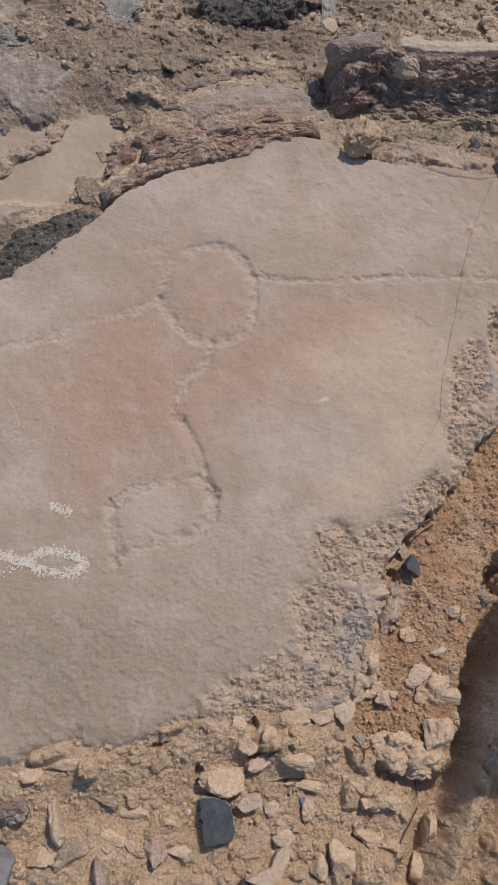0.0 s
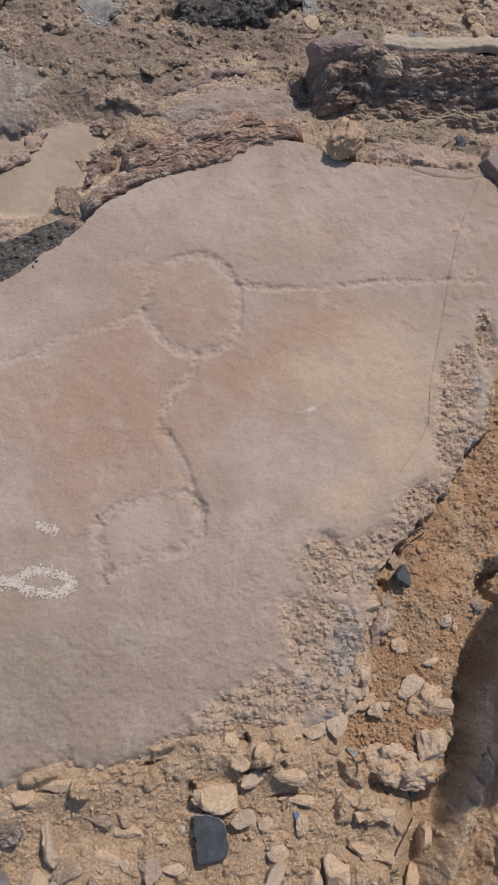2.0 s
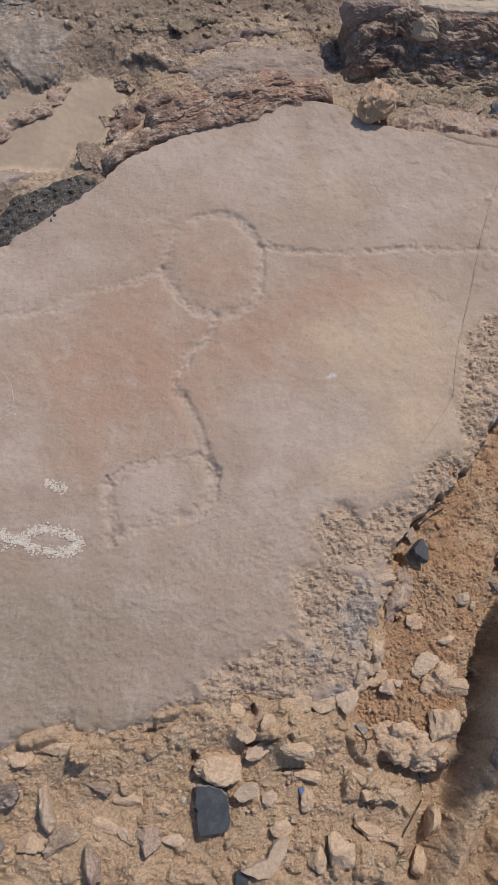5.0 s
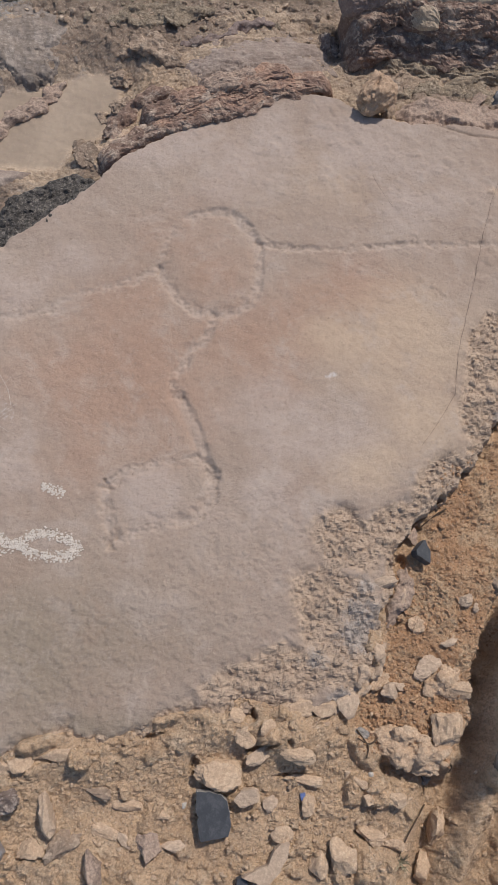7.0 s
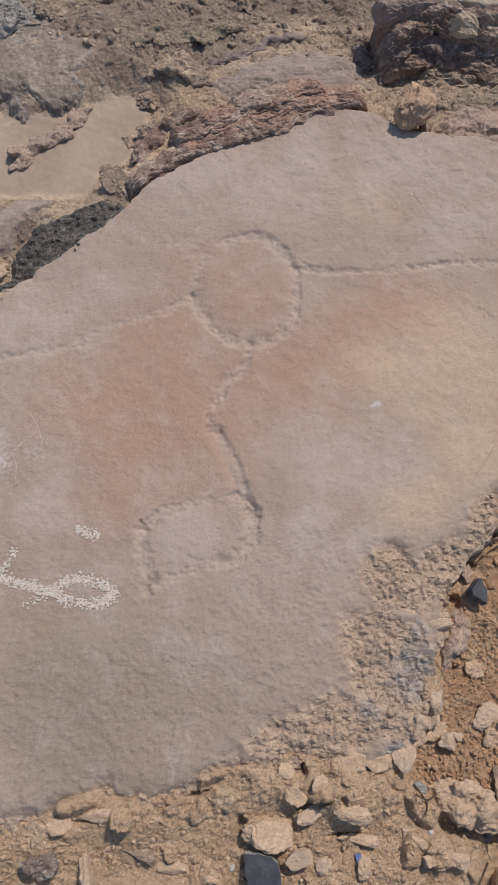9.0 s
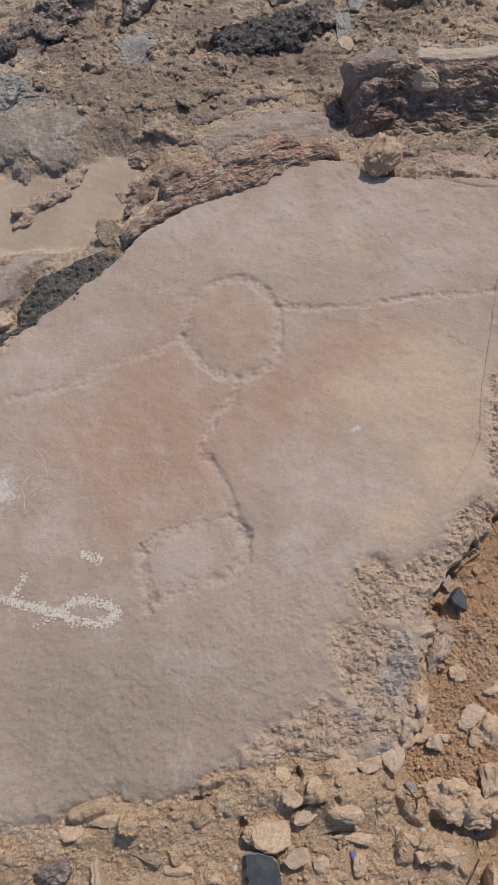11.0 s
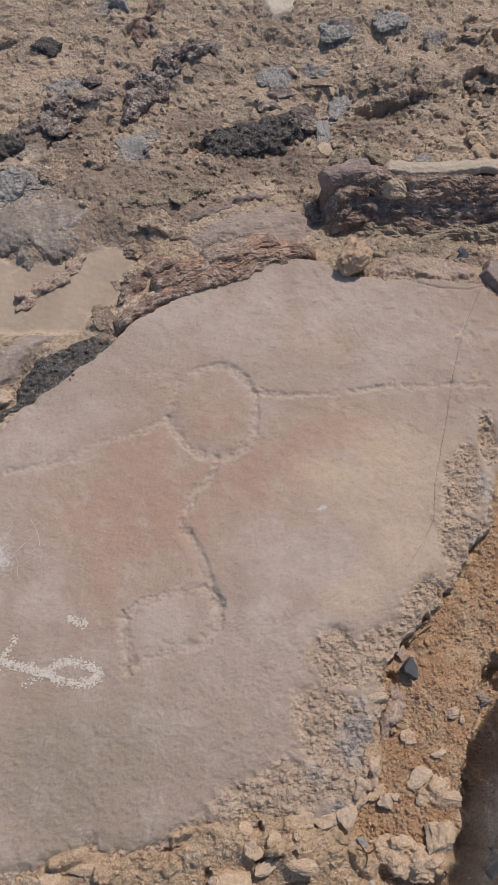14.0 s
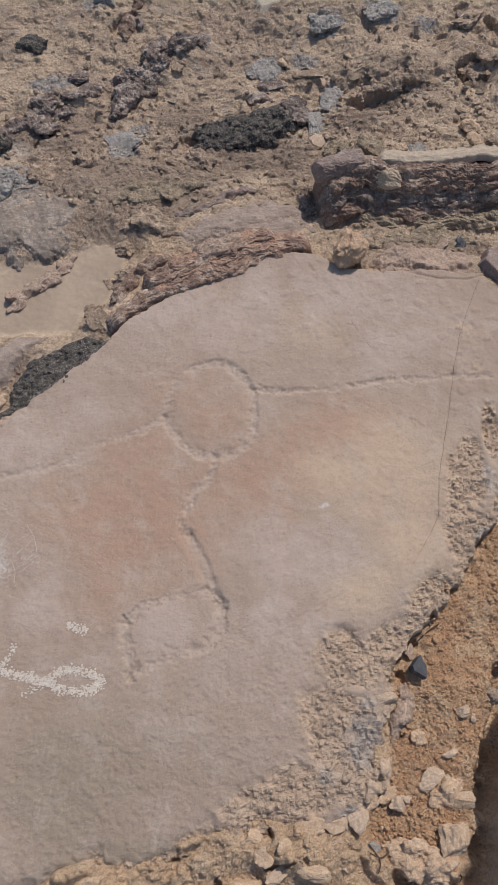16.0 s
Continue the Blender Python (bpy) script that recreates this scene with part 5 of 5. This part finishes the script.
scatter([
    (-0.041, 1.477, 0.030, 0.041, 24, 0.9, "t"),
    (-0.463, 1.554, 0.033, 0.040, 11, 0.9, "d"),
    (-0.455, 1.275, 0.043, 0.061, 11, 0.9, "g"),
    (-0.280, 1.516, 0.048, 0.053, 10, 0.8, "g"),
    (-0.325, 1.410, 0.032, 0.034, 11, 0.8, "b"),
], "rocks in the bank", squash=0.7)
scatter([
    (-0.572, 1.337, 0.068, 0.034, 10, 0.9, "d"),
], "rocks in the bank", squash=0.7)
scatter([
    (0.068, 1.433, 0.021, 0.041, 11, 1.0, "p"),
    (0.066, 1.288, 0.052, 0.100, -2, 0.35, "g"),
    (0.075, 1.217, 0.047, 0.037, 35, 0.7, "p"),
    (-0.076, 1.392, 0.125, 0.033, 13, 0.8, "d"),
    (0.028, 1.442, 0.078, 0.025, 10, 0.8, "b"),
    (0.454, 1.677, 0.087, 0.061, 30, 0.7, "b"),
    (0.424, 1.690, 0.036, 0.040, 9, 0.7, "d"),
    (0.131, 1.508, 0.016, 0.016, 7, 0.7, "p"),
], "rocks in the bank", squash=0.7)
scatter([
    (-0.565, 1.618, 0.056, 0.059, 10, 0.7, "g"),
    (-0.724, 1.617, 0.050, 0.037, 10, 0.8, "d"),
    (-0.852, 1.445, 0.058, 0.044, 38, 0.8, "b"),
    (-0.429, 1.126, 0.089, 0.076, 23, 0.5, "g"),
    (0.369, 1.279, 0.006, 0.008, 9, 1, "t"),
], "rocks in the bank", squash=0.7)
scatter([
    (-0.340, 0.807, 0.047, 0.044, 10, 0.8, "b"),
    (-0.131, 0.940, 0.042, 0.035, 10, 0.7, "b"),
    (-0.218, 0.907, 0.048, 0.021, 29, 0.8, "d"),
    (0.069, 1.002, 0.049, 0.060, 11, 0.7, "d"),
    (0.484, 1.265, 0.034, 0.046, 69, 0.8, "t"),
    (0.330, 1.215, 0.060, 0.045, 9, 0.3, "g"),
], "rocks in the bank", squash=0.7)


# flat sherds and flakes: an outline with bevelled, chipped edges
def flake(name, outline, thick, material, label, seed, tilt=(0, 0), lift=0.004, rim=None):
    cx, cy = np.mean([p[0] for p in outline]), np.mean([p[1] for p in outline])
    r = random.Random(seed)
    ring = []
    for (ax, ay), (bx, by) in zip(outline, outline[1:] + outline[:1]):
        n = max(2, int(math.dist((ax, ay), (bx, by)) / 0.006))
        for k in range(n):
            f = k / n
            ring.append((ax + (bx - ax) * f - cx + r.uniform(-1, 1) * 0.0009, ay + (by - ay) * f - cy + r.uniform(-1, 1) * 0.0009))
    bm = bmesh.new()
    levels = [(1.0, 0.0), (1.0, thick * 0.55), (0.965, thick)]
    rows = [[bm.verts.new((x * s, y * s, z)) for x, y in ring] for s, z in levels]
    for a, b in zip(rows, rows[1:]):
        for k in range(len(ring)):
            bm.faces.new((a[k - 1], a[k], b[k], b[k - 1]))
    bm.faces.new(rows[-1]), bm.faces.new(rows[0][::-1])
    bmesh.ops.recalc_face_normals(bm, faces=bm.faces)
    if rim:
        for f in bm.faces:
            if abs(f.normal.z) < 0.8:
                f.material_index = 1
    me = bpy.data.meshes.new(name)
    bm.to_mesh(me)
    bm.free()
    me.materials.append(material)
    if rim:
        me.materials.append(rim)
    ob = tagged(new(name, me), label, name.replace("_", " "))
    ob.matrix_world = pose(cx, cy, top_at(cx, cy) + lift, tilt[0], tilt[1], 0)
    return ob


flake("slate_sherd", [(0.094, -0.525), (0.114, -0.521), (0.134, -0.523), (0.145, -0.531), (0.153, -0.548), (0.159, -0.568), (0.158, -0.584), (0.137, -0.590), (0.116, -0.598), (0.111, -0.590), (0.104, -0.571), (0.105, -0.563), (0.099, -0.557)], 0.013, SLATE, "flat blue black slate sherd with chipped pale edges on rubble", 3, (4, 5), 0.012, GREY)
flake("slate_chip", [(0.385, -0.082), (0.394, -0.069), (0.403, -0.058), (0.409, -0.068), (0.417, -0.076), (0.416, -0.088), (0.416, -0.099), (0.404, -0.095), (0.388, -0.091)], 0.016, SLATE, "small pointed blue black slate chip in red soil", 5, (-8, 20), 0.012)
flake("flint_sherd", [(-0.243, -0.651), (-0.207, -0.648), (-0.193, -0.652), (-0.179, -0.666), (-0.181, -0.690), (-0.184, -0.718), (-0.222, -0.723)], 0.014, SHERD, "glossy grey broken flint sherd in the rubble", 7, (3, -5), 0.008)
flake("pale_stone_flake", [(0.189, -0.635), (0.209, -0.619), (0.225, -0.611), (0.232, -0.588), (0.242, -0.576), (0.255, -0.573), (0.256, -0.591), (0.246, -0.617), (0.234, -0.636), (0.217, -0.641)], 0.012, PALE, "pale grey flat stone flake lying in the rubble", 9, (0, 4), 0.008)
flake("blue_fragment", [(0.261, -0.502), (0.269, -0.499), (0.273, -0.508), (0.268, -0.513), (0.263, -0.511)], 0.006, BLUE, "tiny bright blue glazed fragment in sand", 11, (6, -8), 0.004)
flake("dark_flint_chip", [(0.181, -0.639), (0.194, -0.631), (0.203, -0.648), (0.184, -0.655)], 0.010, SLATE, "dark broken stone chip half buried in rubble", 13, (6, 10), 0.004)


# roots and a dry tuft
def root(points, radius, name="root", material=TWIG):
    cu = bpy.data.curves.new(name, "CURVE")
    cu.dimensions, cu.bevel_depth, cu.bevel_resolution = "3D", radius, 2
    sp = cu.splines.new("NURBS")
    sp.points.add(len(points) - 1)
    for p, (x, y, z) in zip(sp.points, points):
        p.co = (x, y, z, 1)
    sp.use_endpoint_u, sp.order_u = True, 3
    for k, p in enumerate(sp.points):
        p.radius = 1 - 0.6 * k / len(points)
    cu.materials.append(material)
    return cu


for line in ([(0.338, -0.390), (0.352, -0.404), (0.361, -0.415), (0.355, -0.431)], [(0.378, -0.394), (0.367, -0.407), (0.352, -0.408), (0.339, -0.402)], [(0.461, -0.439), (0.470, -0.450), (0.479, -0.458), (0.476, -0.474)], [(0.497, -0.414), (0.509, -0.418), (0.508, -0.431)],
             [(0.482, -0.491), (0.459, -0.512), (0.444, -0.541), (0.435, -0.568)], [(0.444, 0.011), (0.423, -0.004), (0.404, -0.030)]):
    pts = [(x, y, top_at(x, y) + 0.006 + 0.004 * (k % 2)) for k, (x, y) in enumerate(line)]
    tagged(new("root", root(pts, 0.0016)), "thin dry brown root lying on the soil", "root", "dry roots")
TUFT = (0.442, -0.580)
bm = bmesh.new()
r = random.Random(8)
for _ in range(26):
    a, h = r.uniform(0, 6.28), r.uniform(0.012, 0.03)
    base = Vector((r.gauss(0, 0.003), r.gauss(0, 0.003), 0))
    side, tip = Vector((-math.sin(a), math.cos(a), 0)) * 0.0009, Vector((math.cos(a) * h * 0.7, math.sin(a) * h * 0.7, h))
    quad = [bm.verts.new(p) for p in (base - side, base + side, base + tip * 0.6 + side * 0.8, base + tip, base + tip * 0.6 - side * 0.8)]
    bm.faces.new(quad)
me = bpy.data.meshes.new("grass_tuft")
bm.to_mesh(me)
bm.free()
me.materials.append(STRAW)
tuft = tagged(new("grass_tuft", me), "small dry greenish straw tuft in a crack", "grass tuft")
tuft.location = (*TUFT, top_at(*TUFT))

# an unseen boulder, added beside the pit only to cast shade into it
shade_caster_mesh = stone_mesh("boulder", 77, 0.30, 0.30, 1.40, 5, 0.16, 4)
shade_caster_mesh.materials.append(BROWN)
boulder = tagged(new("boulder", shade_caster_mesh), "unseen tall brown boulder added to shade the eroded pit", "boulder")
boulder.matrix_world = pose(0.925, 0.265, 0.35, 0, -5, 10)


# ---------------------------------------------------------------- loose crumbs
def crumbs(name, material, label, spots, number, low, high, seed, level=1):
    """Many small broken bits strewn over some places (x, y, spread in x and y), joined into one mesh."""
    r = np.random.RandomState(seed)
    shapes = [stone_points(level, seed + k, 5, 0.25) for k in range(10)]
    tris = BALLS[level][1]
    points, faces = [], []
    for k in range(number):
        cx, cy, dx, dy = spots[r.randint(len(spots))]
        x, y = cx + r.uniform(-dx, dx), cy + r.uniform(-dy, dy)
        if slab_at(x, y) > -0.012:
            continue
        size = low + (high - low) * r.rand() ** 2.5
        turn = r.uniform(0, 6.28)
        p = shapes[k % 10] * size * np.array([0.5, 0.5 * r.uniform(0.6, 1), 0.5 * r.uniform(0.45, 0.9)])
        p = np.stack([p[:, 0] * np.cos(turn) - p[:, 1] * np.sin(turn), p[:, 0] * np.sin(turn) + p[:, 1] * np.cos(turn), p[:, 2]], 1)
        faces.append(tris + len(points) * len(p))
        points.append(p + np.array([x, y, top_at(x, y) + size * 0.12]))
    me = bpy.data.meshes.new(name)
    me.from_pydata(np.concatenate(points).tolist(), [], np.concatenate(faces).tolist())
    me.materials.append(material)
    return tagged(new(name, me), label, "gravel", kind="stuff")


crumbs("soil_crumbs", CRUMB, "loose red soil crumbs and grit", [(0.52, -0.05, 0.10, 0.16), (0.45, -0.22, 0.09, 0.12), (0.60, 0.10, 0.06, 0.12), (0.42, -0.36, 0.08, 0.06)], 2800, 0.0030, 0.010, 61)
crumbs("gravel", TAN, "fine tan gravel and broken bits in the rubble", [(0.15, -0.55, 0.45, 0.16), (-0.05, -0.55, 0.3, 0.14), (0.35, -0.48, 0.14, 0.12)], 1300, 0.0025, 0.010, 67)
crumbs("bank_gravel", BROWN, "fine brown grit on the rocky bank", [(0.0, 1.35, 0.75, 0.45), (-0.2, 1.1, 0.5, 0.2), (0.4, 1.3, 0.3, 0.2)], 1500, 0.004, 0.020, 71)
crumbs("bank_chips", OLIVE, "yellowish brown chips and small stones on the rocky bank", [(0.0, 1.40, 0.75, 0.40), (-0.3, 1.1, 0.45, 0.2), (0.3, 1.35, 0.35, 0.3)], 330, 0.006, 0.022, 73, 2)
